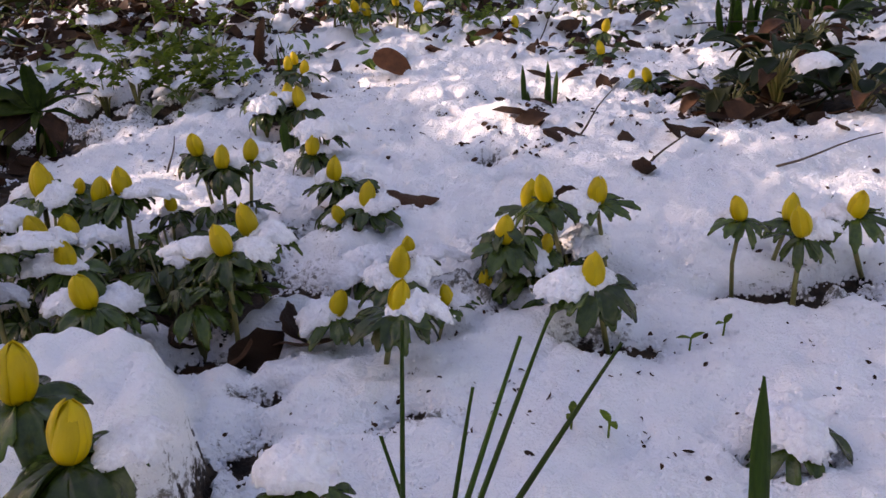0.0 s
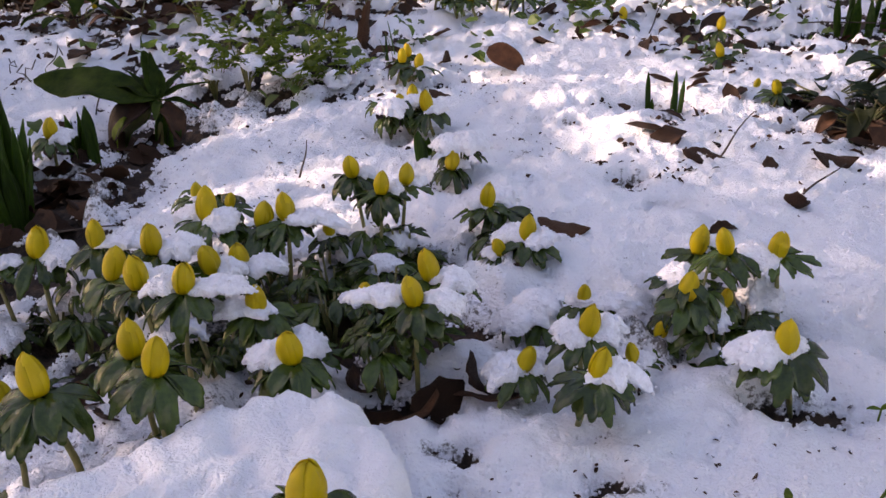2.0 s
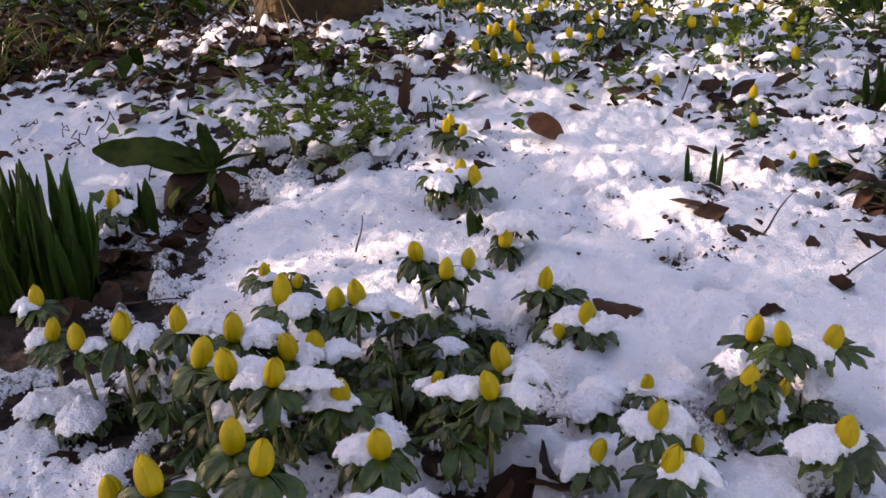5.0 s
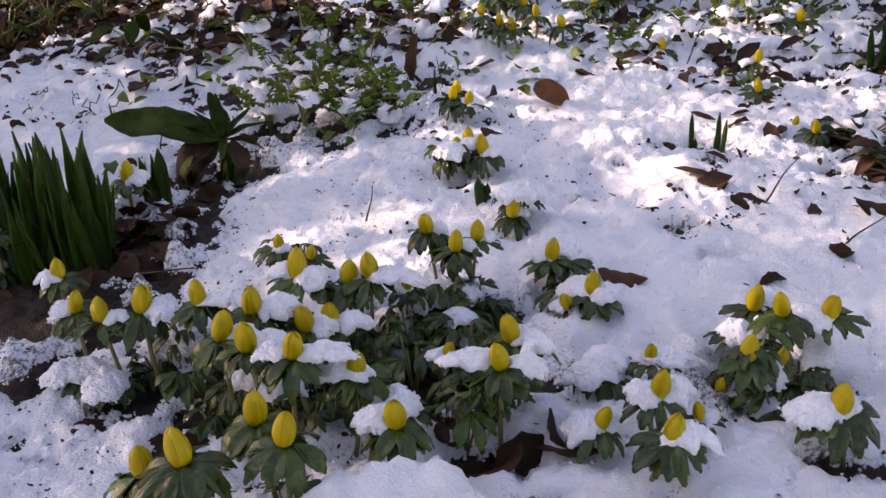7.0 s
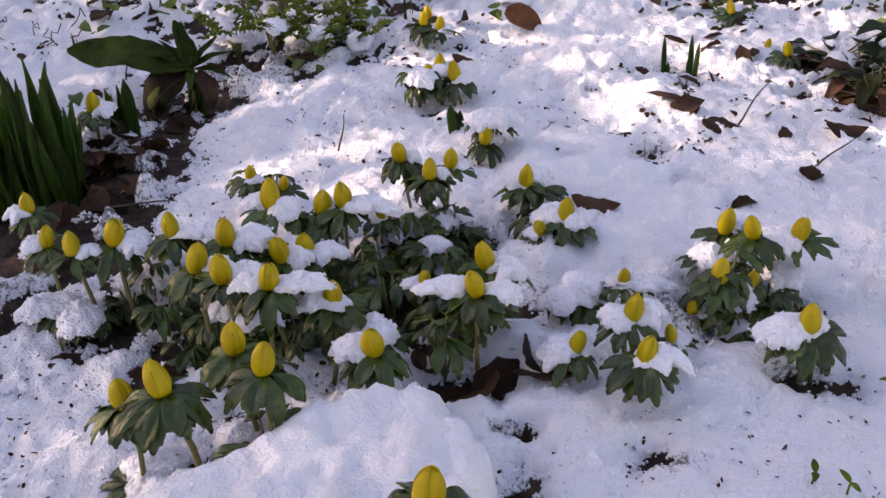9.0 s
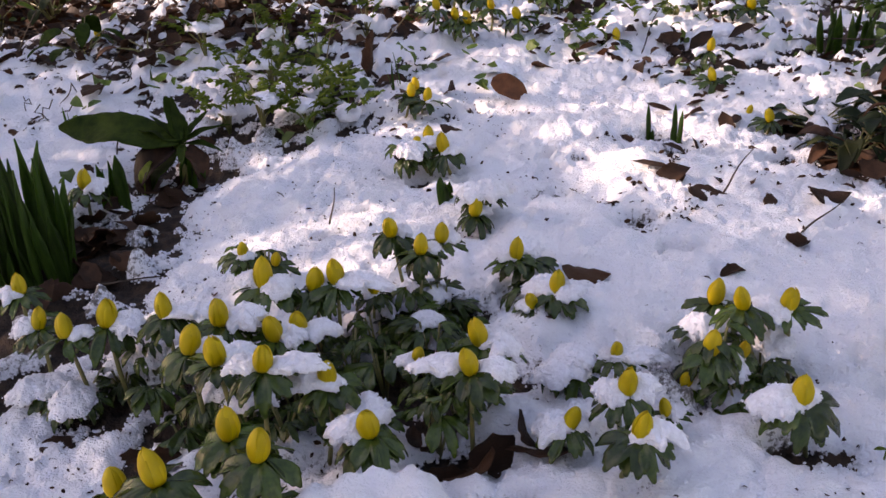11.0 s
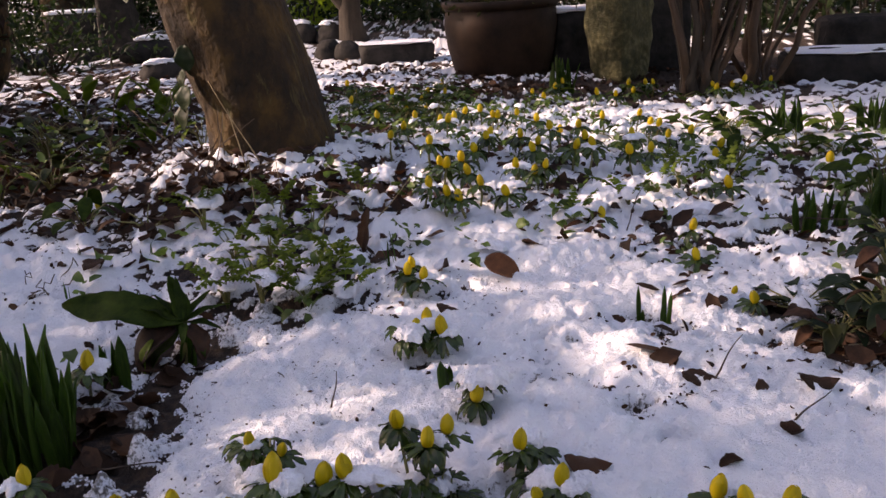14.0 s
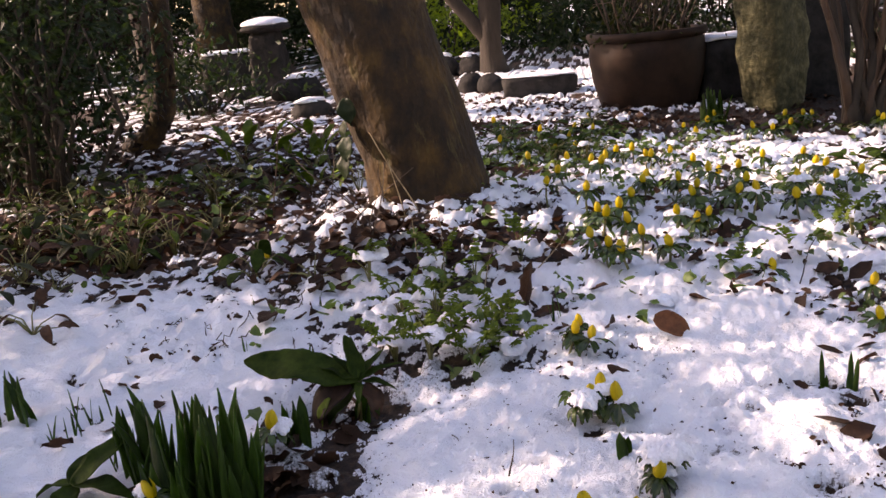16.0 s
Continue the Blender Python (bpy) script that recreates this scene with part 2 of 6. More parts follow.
NEAR_C = [(0.175, 0.561, 0.043), (0.219, 0.598, 0.026), (0.212, 0.553, 0.034), (0.255, 0.580, 0.034), (-0.160, 0.286, 0.100), (-0.135, 0.262, 0.090),
          (-0.194, 0.980, 0.043), (-0.164, 0.971, 0.047), (-0.182, 1.000, 0.047), (-0.209, 1.177, 0.050), (-0.189, 1.170, 0.045), (-0.203, 1.20, 0.052),
          (0.191, 1.224, 0.034), (0.207, 1.111, 0.014), (0.217, 1.058, 0.028), (0.094, 1.430, 0.038), (0.213, 1.335, 0.045),
          (-0.562, 0.952, 0.034), (-0.781, 1.633, 0.055)]
FAR_A = [(-0.13, 1.49), (-0.15, 1.51), (-0.18, 1.52), (-0.05, 1.53), (0.33, 1.54), (-0.09, 1.59), (-0.15, 1.64), (-0.11, 1.64), (0.54, 1.64), (0.01, 1.66), (0.03, 1.66), (-0.02, 1.7), (0.37, 1.76),
         (-0.16, 1.77), (-0.12, 1.77), (0.21, 1.79), (-0.18, 1.8), (0.14, 1.8), (0.11, 1.83), (0.26, 1.83), (0.4, 1.84), (-0.09, 1.87), (0.03, 1.87), (-0.26, 1.88), (0.24, 1.92), (0.46, 1.94)]
FAR_B = [(0.01, 1.95), (-0.06, 1.97), (0.15, 1.97), (0.05, 1.98), (0.33, 1.98), (0.38, 1.99), (0.08, 2.01), (0.32, 2.03), (-0.05, 2.05), (-0.24, 2.07), (0.15, 2.07), (0.11, 2.09), (0.32, 2.11),
         (0.31, 2.18), (0.07, 2.19), (-0.14, 2.22), (0.23, 2.22), (-0.22, 2.31), (-0.01, 2.4), (-0.02, 2.42), (-0.32, 2.43), (-0.16, 2.48), (-0.12, 2.49), (-0.05, 2.5), (0.05, 2.52), (-0.09, 2.59)]
FAR_C = [(-0.2, 2.83), (0.32, 2.83), (-0.43, 2.86), (-0.26, 2.86), (0.38, 2.86), (0.69, 2.87), (0.79, 2.92), (0.17, 2.94), (0.76, 2.94), (0.88, 2.94), (0.71, 2.97), (0.14, 3.01), (-0.31, 3.02),
         (0.47, 3.04), (-0.22, 3.06), (0.54, 3.06), (0.22, 3.06), (-0.14, 3.09), (0.54, 3.17), (0.49, 3.22), (-0.2, 3.24), (0.27, 3.25), (-0.45, 3.35), (-0.15, 3.39), (-0.49, 3.4)]

# ---- ground ----
# bare, littered or overgrown patches: x, y, half widths, how thin the snow lies there
PATCHES = [(-0.36, 0.56, 0.11, 0.04, 0.45), (-0.24, 0.62, 0.08, 0.05, 1.05), (-0.20, 0.64, 0.04, 0.04, 1.0), (-0.15, 0.52, 0.05, 0.03, 0.2), (0.02, 0.575, 0.055, 0.03, 1.1), (-0.30, 0.46, 0.09, 0.04, 0.55),
           (-0.12, 0.447, 0.011, 0.007, 2.2), (-0.155, 0.492, 0.024, 0.010, 0.6), (-0.095, 0.30, 0.018, 0.03, 1.3), (-0.115, 0.40, 0.012, 0.018, 1.2), (0.225, 0.56, 0.04, 0.014, 1.35), (0.075, 0.500, 0.022, 0.011, 1.4), (-0.03, 0.418, 0.016, 0.011, 1.2), (0.145, 0.372, 0.02, 0.012, 1.5),
           (-0.185, 0.97, 0.03, 0.02, 0.35), (0.08, 1.05, 0.03, 0.02, 1.0), (0.10, 1.0, 0.012, 0.01, 1.3), (-0.06, 0.895, 0.02, 0.01, 0.9), (0.02, 0.815, 0.02, 0.014, 0.9),
           (-0.54, 0.63, 0.04, 0.018, 1.2), (-0.43, 0.63, 0.04, 0.014, 0.8), (-0.31, 0.565, 0.04, 0.014, 0.8), (-0.13, 0.59, 0.05, 0.025, 0.8), (-0.56, 0.72, 0.07, 0.045, 1.2), (-0.185, 0.685, 0.05, 0.025, 1.4), (-0.53, 0.90, 0.07, 0.09, 1.0), (-0.58, 0.80, 0.09, 0.08, 1.1), (-0.50, 1.10, 0.07, 0.06, 0.8), (-0.40, 1.22, 0.10, 0.07, 0.85), (-0.42, 1.38, 0.16, 0.12, 0.85),
           (-0.62, 1.66, 0.22, 0.10, 0.45), (-1.15, 1.88, 0.30, 0.18, 0.9), (-1.4, 2.15, 0.5, 0.45, 1.0), (-0.9, 2.4, 0.5, 0.5, 0.35), (-0.32, 1.72, 0.10, 0.10, 0.7),
           (0.325, 0.95, 0.065, 0.055, 1.6), (0.38, 1.05, 0.10, 0.08, 1.0), (0.266, 1.065, 0.035, 0.025, 1.2), (0.42, 1.42, 0.16, 0.10, 0.8), (0.22, 1.37, 0.05, 0.04, 0.9), (0.10, 3.40, 0.35, 0.22, 1.2), (0.55, 3.05, 0.22, 0.12, 1.0), (-0.2, 2.75, 0.3, 0.18, 0.7), (0.05, 1.95, 0.4, 0.35, 0.2), (1.0, 3.6, 0.6, 0.4, 0.9), (0.5, 4.4, 0.5, 0.4, 0.9), (-1.6, 3.3, 0.7, 0.6, 0.7), (-2.4, 4.6, 0.9, 0.9, 0.35), (0.75, 2.6, 0.35, 0.25, 0.4), (0.62, 1.6, 0.22, 0.35, 0.55), (1.6, 4.3, 0.9, 0.6, 1.3), (2.6, 4.2, 0.9, 0.9, 1.3), (1.0, 3.25, 0.22, 0.10, 1.1), (2.2, 3.4, 0.9, 0.12, 0.8)]
MELTED = NEAR_A[:15] + NEAR_B + NEAR_C[:6]      # the snow is thin round these stems
PITS = [(0.008, 1.043, 0.011, 0.006), (-0.057, 0.886, 0.013, 0.007), (-0.119, 0.946, 0.013, 0.006), (-0.040, 1.011, 0.010, 0.005), (0.032, 0.831, 0.014, 0.006), (-0.253, 0.880, 0.009, 0.005), (-0.277, 0.838, 0.012, 0.006), (-0.016, 0.985, 0.010, 0.007),
        (0.135, 0.975, 0.006, 0.005), (0.101, 1.019, 0.012, 0.007), (-0.134, 1.414, 0.030, 0.014), (0.009, 1.388, 0.012, 0.009), (-0.062, 1.482, 0.02, 0.012), (-0.102, 0.912, 0.010, 0.005), (-0.149, 0.907, 0.010, 0.005), (0.085, 1.055, 0.014, 0.007)]
MOUNDS = [(0.0, 1.09, 0.10, 0.05, 0.012), (0.09, 0.95, 0.10, 0.05, 0.010), (-0.02, 0.80, 0.09, 0.05, 0.006), (-0.08, 0.62, 0.06, 0.05, 0.006),
          (-0.066, 0.315, 0.030, 0.020, 0.006), (0.165, 0.37, 0.03, 0.03, 0.010), (-0.11, 0.525, 0.035, 0.03, 0.012), (-0.035, 0.520, 0.050, 0.028, 0.013), (0.060, 0.518, 0.022, 0.018, 0.013), (-0.085, 0.655, 0.040, 0.030, 0.010), (0.0, 0.555, 0.045, 0.018, 0.012), (-0.19, 0.465, 0.025, 0.015, 0.012), (-0.24, 0.52, 0.05, 0.02, 0.008)]


def soil_height(x, y):
    z = -0.0185 + 0.016 * step(0.5, 0.9, y) * (1 - step(2.0, 2.8, y)) - 0.022 * step(0.2, 0.5, -x) * (1 - step(1.1, 1.5, y)) - 0.012 * step(0.0, 0.15, x) * (1 - step(0.5, 0.75, y))
    z = z + 0.012 * step(1.1, 1.5, y) * (1 - step(2.2, 3.2, y)) + 0.075 * bump2(x, y, -0.5, 1.95, 0.32, 0.4) - 0.004 * np.clip(y - 2, 0, 20)
    return z


def ledge(x, y):
    """The snow-covered slab in front: 1 on it, 0 off it, with a broken rounded edge."""
    w = 0.016 * fbm(x * 22, y * 22, 5, 3) + 0.004 * fbm(x * 110, y * 110, 1, 2)
    right = -0.112 - x - 0.30 * (y - 0.311)
    back = 0.436 - y
    left = 0.85 * (0.436 - y + 0.66 * (x + 0.20))
    front = 1.1 * (y - 0.326 - 0.25 * (x + 0.12))
    k = 0.009
    e = -k * np.log(np.exp(-np.clip(right, -1, 1) / k) + np.exp(-np.clip(back, -1, 1) / k) + np.exp(-np.clip(left, -1, 1) / k) + np.exp(-np.clip(front, -1, 1) / k))
    u = np.clip((e + w + 0.006) / 0.032, 0, 1)
    return 1 - (1 - u) ** 2.4


THAW = np.array([(cx, cy, rx * 1.25, ry * 1.25, a) for cx, cy, rx, ry, a in PATCHES] + [(p[0], p[1] - 0.002, 0.018, 0.010, 0.5) for p in MELTED] + [(cx, cy, rx, ry, 2.2) for cx, cy, rx, ry in PITS])


def thinning(x, y, led):
    """How far the snow has melted: 0 where it lies deep, past 1 where the soil shows."""
    if np.size(x) < 200:
        thin = (THAW[:, 4:] * np.exp(-((x.reshape(1, -1) - THAW[:, :1]) / THAW[:, 2:3]) ** 2 - ((y.reshape(1, -1) - THAW[:, 1:2]) / THAW[:, 3:4]) ** 2)).sum(0).reshape(np.shape(x))
    else:
        thin = 0.0
        for cx, cy, rx, ry, a in THAW:
            thin = thin + a * bump2(x, y, cx, cy, rx, ry)
    far = 0.20 * step(1.3, 1.9, y) + 0.25 * step(0.85, 1.15, -x) * step(1.5, 1.8, y) + 0.75 * step(4.0, 6.0, np.hypot(x, y - 1.0)) * (1 - bump2(x, y, -0.4, 5.5, 0.8, 1.0)) * step(-1.0, 1.5, y)
    bare_side = 1.7 * np.exp(-((led - 0.42) / 0.20) ** 2) * (1 - step(0.375, 0.40, y))      # the steep stone sides of the slab
    return np.clip(thin, 0, 1.45) * (1 - led) + far + bare_side


def snow_depth(x, y):
    big, mid, fine = fbm(x * 6, y * 6, 0, 3), fbm(x * 24, y * 24, 2, 3), fbm(x * 95, y * 95, 4, 2)
    led = ledge(x, y)
    d = 0.0135 + 0.006 * big + 0.0082 * mid + 0.0042 * fine + 0.0020 * fbm(x * 170, y * 170, 3, 2) + (0.0045 + 0.003 * step(0.85, 1.1, y)) * fbm(x * 52, y * 52, 8, 3)
    d = d + 0.010 * step(0.50, 0.62, -x) * (1 - step(1.6, 1.9, y)) * fbm(x * 26, y * 34, 6, 4)
    d = d + 0.011 * step(1.2, 1.5, y) * fbm(x * 20, y * 16, 1, 3)
    for cx, cy, rx, ry, h in MOUNDS:
        d = d + h * bump2(x, y, cx, cy, rx, ry)
    thin = thinning(x, y, led)
    lumps = fbm(x * 34, y * 34, 7, 3)
    pits = np.clip(fbm(x * 21, y * 21, 3, 3) - 0.34, 0, 1) * 0.05
    return d - 0.0185 * thin + 0.034 * lumps * np.clip(thin, 0, 1) - pits * (1 - led) * step(-0.6, 0.1, y) + 0.012 * led


def ground_height(x, y):
    s = snow_depth(x, y)
    rough = 0.004 * fbm(x * 60, y * 60, 6, 3)
    return soil_height(x, y) + 0.046 * ledge(x, y) + np.where(s > 0, s + 0.003 * step(0.0, 0.0025, s), 0.35 * s + rough * np.clip(-s / 0.004, 0, 1))


def gz(x, y):
    return float(ground_height(np.array([x]), np.array([y]))[0])


def spaced(lo, hi, start, stop, fine, grow, near):
    """Grid lines: even from lo to hi, growing slowly out to a distance `near`, then fast."""
    def outward(edge, end):
        c, w = [], fine
        while abs(edge - end) > 1e-6 and sum(c) < abs(end - edge):
            w *= 1 + (grow if sum(c) < near else 0.085)
            c.append(w)
        return np.cumsum(c)
    mid = np.arange(lo, hi, fine)
    return np.concatenate([(lo - outward(lo, start))[::-1], mid, mid[-1] + outward(hi, stop)])


gx = spaced(-0.50, 0.28, -70, 70, 0.0031, 0.014, 2.4)
gy = np.concatenate([(0.28 - np.cumsum(0.0033 * 1.07 ** np.arange(1, 105)))[::-1], spaced(0.28, 0.95, 0.28, 90, 0.0033, 0.0115, 3.2)])
GX, GY = np.meshgrid(gx, gy, indexing="ij")
GZ = ground_height(GX, GY)
nx, ny = GX.shape
gm = bpy.data.meshes.new("ground")
idx = np.arange(nx * ny).reshape(nx, ny)
gq = np.stack([idx[:-1, :-1], idx[1:, :-1], idx[1:, 1:], idx[:-1, 1:]], -1).reshape(-1, 4)
gm.vertices.add(nx * ny)
gm.vertices.foreach_set("co", np.stack([GX, GY, GZ], -1).ravel())
gm.loops.add(gq.size)
gm.loops.foreach_set("vertex_index", gq.ravel())
gm.polygons.add(len(gq))
gm.polygons.foreach_set("loop_start", np.arange(0, gq.size, 4))
gm.polygons.foreach_set("use_smooth", np.ones(len(gq), bool))
at = gm.attributes.new("snow_cover", "FLOAT", "POINT")
at.data.foreach_set("value", step(-0.0012, 0.0018, snow_depth(GX, GY)).ravel())
at = gm.attributes.new("melt", "FLOAT", "POINT")
at.data.foreach_set("value", (np.clip(thinning(GX, GY, ledge(GX, GY)), 0, 1) * (1 - step(1.15, 1.35, GY))).ravel())
gm.update()
gm.validate()


def ground_material():
    m = bpy.data.materials.new("snow_over_soil")
    m.use_nodes = True
    n, l = m.node_tree.nodes, m.node_tree.links
    b = n["Principled BSDF"]
    tc = n.new("ShaderNodeTexCoord")
    cover = n.new("ShaderNodeAttribute")
    cover.attribute_name = "snow_cover"

    def noise_node(scale, detail=5, rough=0.6):
        t = n.new("ShaderNodeTexNoise")
        t.inputs["Scale"].default_value, t.inputs["Detail"].default_value, t.inputs["Roughness"].default_value = scale, detail, rough
        l.new(tc.outputs["Object"], t.inputs["Vector"])
        return t

    def ramp_of(src, stops):
        r = n.new("ShaderNodeValToRGB")
        while len(r.color_ramp.elements) < len(stops):
            r.color_ramp.elements.new(0.5)
        for e, (p, c) in zip(r.color_ramp.elements, stops):
            e.position, e.color = p, (*c, 1)
        l.new(src, r.inputs["Fac"])
        return r

    def mix(fac, a, c):
        x = n.new("ShaderNodeMix")
        x.data_type = "RGBA"
        l.new(fac, x.inputs["Factor"])
        l.new(a, x.inputs["A"])
        l.new(c, x.inputs["B"])
        return x.outputs["Result"]

    # cover edge broken up by small crumbs
    crumbs = noise_node(330, 4)
    add = n.new("ShaderNodeMath")
    add.operation = "MULTIPLY_ADD"
    add.inputs[1].default_value, add.inputs[2].default_value = 1.1, -0.55
    l.new(crumbs.outputs["Fac"], add.inputs[0])
    total = n.new("ShaderNodeMath")
    total.operation = "ADD"
    l.new(add.outputs[0], total.inputs[0])
    l.new(cover.outputs["Fac"], total.inputs[1])
    broken = n.new("ShaderNodeMath")
    broken.operation = "MULTIPLY_ADD"
    broken.inputs[1].default_value = 0.8
    l.new(noise_node(42, 4).outputs["Fac"], broken.inputs[0])
    l.new(total.outputs[0], broken.inputs[2])
    shifted = n.new("ShaderNodeMath")
    shifted.operation = "SUBTRACT"
    shifted.inputs[1].default_value = 0.4
    l.new(broken.outputs[0], shifted.inputs[0])
    edge = ramp_of(shifted.outputs[0], [(0.42, (0, 0, 0)), (0.58, (1, 1, 1))])
    # litter flecks in the snow
    group = n.new("ShaderNodeMath")
    group.operation = "MULTIPLY_ADD"
    group.inputs[1].default_value = 0.45
    l.new(noise_node(17, 3).outputs["Fac"], group.inputs[0])
    l.new(noise_node(230, 4, 0.6).outputs["Fac"], group.inputs[2])
    fleck = ramp_of(group.outputs[0], [(0.44, (1, 1, 1)), (0.49, (0, 0, 0))])
    # soil grains showing through where the snow melts
    melt = n.new("ShaderNodeAttribute")
    melt.attribute_name = "melt"
    grain = n.new("ShaderNodeMath")
    grain.operation = "MULTIPLY_ADD"
    grain.inputs[1].default_value = 0.26
    l.new(melt.outputs["Fac"], grain.inputs[0])
    l.new(noise_node(190, 6, 0.7).outputs["Fac"], grain.inputs[2])
    grains = ramp_of(grain.outputs[0], [(0.69, (0, 0, 0)), (0.80, (0.9, 0.9, 0.9))])
    snow_c = ramp_of(noise_node(35).outputs["Fac"], [(0.3, (0.86, 0.865, 0.90)), (0.7, (0.92, 0.925, 0.95))])
    soil_c = ramp_of(noise_node(70).outputs["Fac"], [(0.3, (0.010, 0.007, 0.005)), (0.5, (0.040, 0.025, 0.017)), (0.72, (0.095, 0.055, 0.032))])
    dirt_c = ramp_of(noise_node(200).outputs["Fac"], [(0.3, (0.05, 0.04, 0.03)), (0.7, (0.2, 0.17, 0.13))])
    snowy = mix(fleck.outputs["Color"], snow_c.outputs["Color"], dirt_c.outputs["Color"])
    snowy = mix(grains.outputs["Color"], snowy, dirt_c.outputs["Color"])
    l.new(mix(edge.outputs["Color"], soil_c.outputs["Color"], snowy), b.inputs["Base Color"])
    rr = n.new("ShaderNodeMapRange")
    rr.inputs["To Min"].default_value, rr.inputs["To Max"].default_value = 0.85, 0.5
    l.new(edge.outputs["Color"], rr.inputs["Value"])
    l.new(rr.outputs[0], b.inputs["Roughness"])
    l.new(edge.outputs["Color"], b.inputs["Subsurface Weight"])
    b.inputs["Subsurface Radius"].default_value, b.inputs["Subsurface Scale"].default_value = (0.9, 0.95, 1.0), 0.0006
    b.inputs["Specular IOR Level"].default_value = 0.35
    fineb, coarse = noise_node(430, 3), noise_node(150, 3)
    b1, b2 = n.new("ShaderNodeBump"), n.new("ShaderNodeBump")
    b1.inputs["Strength"].default_value, b1.inputs["Distance"].default_value = 0.7, 0.007
    b2.inputs["Strength"].default_value, b2.inputs["Distance"].default_value = 1.0, 0.0042
    l.new(coarse.outputs["Fac"], b1.inputs["Height"])
    l.new(fineb.outputs["Fac"], b2.inputs["Height"])
    l.new(b1.outputs[0], b2.inputs["Normal"])
    l.new(b2.outputs[0], b.inputs["Normal"])
    return m


gm.materials.append(ground_material())
solid("ground", gm, "garden soil under thin crumbly melting snow", "ground", kind="structure")

# ---- winter aconites ----
rng = random.Random(4)


def bud_profile(t):
    return max(0.0, math.sin(math.pi * (0.15 + 0.85 * t) ** 0.97)) ** 0.60


def petal_mesh(r, h, span, seed):
    q = random.Random(seed)
    nu, nv = 9, 7
    p = np.zeros((nu, nv, 3))
    for i in range(nu):
        t = i / (nu - 1)
        prof = bud_profile(t)
        rad = r * prof * (1 + 0.015 * q.uniform(-1, 1)) + 0.0003
        half = radians(span) * (0.75 + 0.25 * math.sin(math.pi * t * 0.9))
        for j in range(nv):
            s = 2 * j / (nv - 1) - 1
            a = s * half
            rr = rad * (1 + 0.03 * (1 - s * s))
            p[i, j] = (rr * math.cos(a), rr * math.sin(a), h * t)
    v, f = shell(p, 0.0005)
    return mesh("petal", v, f, M_PETAL)


PETALS_IN = [petal_mesh(0.0073, 0.0220, 48, i) for i in range(3)]
PETALS_OUT = [petal_mesh(0.0077, 0.0213, 44, 10 + i) for i in range(3)]


def core_mesh(r, h):
    pts = [(0, 0, h * t) for t in np.linspace(0, 1, 9)]
    rad = [r * bud_profile(t) + 0.0003 for t in np.linspace(0, 1, 9)]
    return tube(pts, rad, 12)


BUD_CORE = mesh("bud", *core_mesh(0.0066, 0.0208), M_PETAL)
BUD_FAR = mesh("bud", *core_mesh(0.0064, 0.0180), M_PETAL)


def bract_mesh(droop, seed, wide=58, whole=0.0):
    """One leaf of the ruff: a drooping fan cut into three lobes with notched ends."""
    q = random.Random(seed)
    nu, nv = 9, 25
    p = np.zeros((nu, nv, 3))
    length = q.uniform(0.026, 0.031)
    lobes = [(-0.66, 0.88 + q.uniform(-0.1, 0.06), droop + q.uniform(-0.3, 0.4), q.uniform(-0.5, 0.5)), (0.0, 1.0 + q.uniform(-0.05, 0.1), droop + q.uniform(-0.3, 0.3), q.uniform(-0.4, 0.4)), (0.66, 0.88 + q.uniform(-0.1, 0.06), droop + q.uniform(-0.3, 0.4), q.uniform(-0.5, 0.5))]
    cut = [q.uniform(0.34, 0.55) + whole, q.uniform(0.34, 0.55) + whole]
    for j in range(nv):
        u = 2 * j / (nv - 1) - 1
        mid, scale, bend, roll = lobes[0 if u < -0.33 else (2 if u > 0.33 else 1)]
        v = (u - mid) / 0.33                      # -1 .. 1 across the lobe
        notch = 1.0
        for side, depth in ((-0.33, cut[0]), (0.33, cut[1])):
            notch = min(notch, depth + (1 - depth) * min(1.0, abs(u - side) / 0.10) ** 0.55)
        end = scale * (1 - 0.16 * v * v) * (1 - 0.13 * max(0.0, math.cos(v * 6.3 + 1.2 * roll + 3.1)) ** 3)
        edge = length * end * notch
        for i in range(nu):
            t = i / (nu - 1)
            r = edge * t
            f = r / length
            a = radians(wide) * (mid + (u - mid) * (1.08 - 0.42 * step(0.3, 1.0, f)))
            d0 = -0.15
            # arc that bends down with distance
            bendk = max(0.15, bend)
            x = length * (math.sin(d0 + bendk * f) - math.sin(d0)) / bendk
            z = -length * (math.cos(d0) - math.cos(d0 + bendk * f)) / bendk
            z += 0.0022 * f * (v * v - 0.35) + roll * 0.0022 * v * f + 0.0007 * math.sin(7 * f + 5 * u + seed) - 0.0010 * f * math.exp(-(v / 0.25) ** 2)
            p[i, j] = (0.0008 + x * math.cos(a), x * math.sin(a), z)
    return mesh("leaf", *shell(p, 0.0006), M_ACON)


BRACTS = [bract_mesh(d, i) for i, d in enumerate((0.8, 1.1, 1.35, 1.6, 1.9, 1.2))]
SKIRTS = [bract_mesh(d, 60 + i, 66, 0.24) for i, d in enumerate((1.0, 1.2, 1.45, 1.65))]
BRACTS_FAR = [bract_mesh(d, 40 + i) for i, d in enumerate((0.7, 1.1, 1.5))]


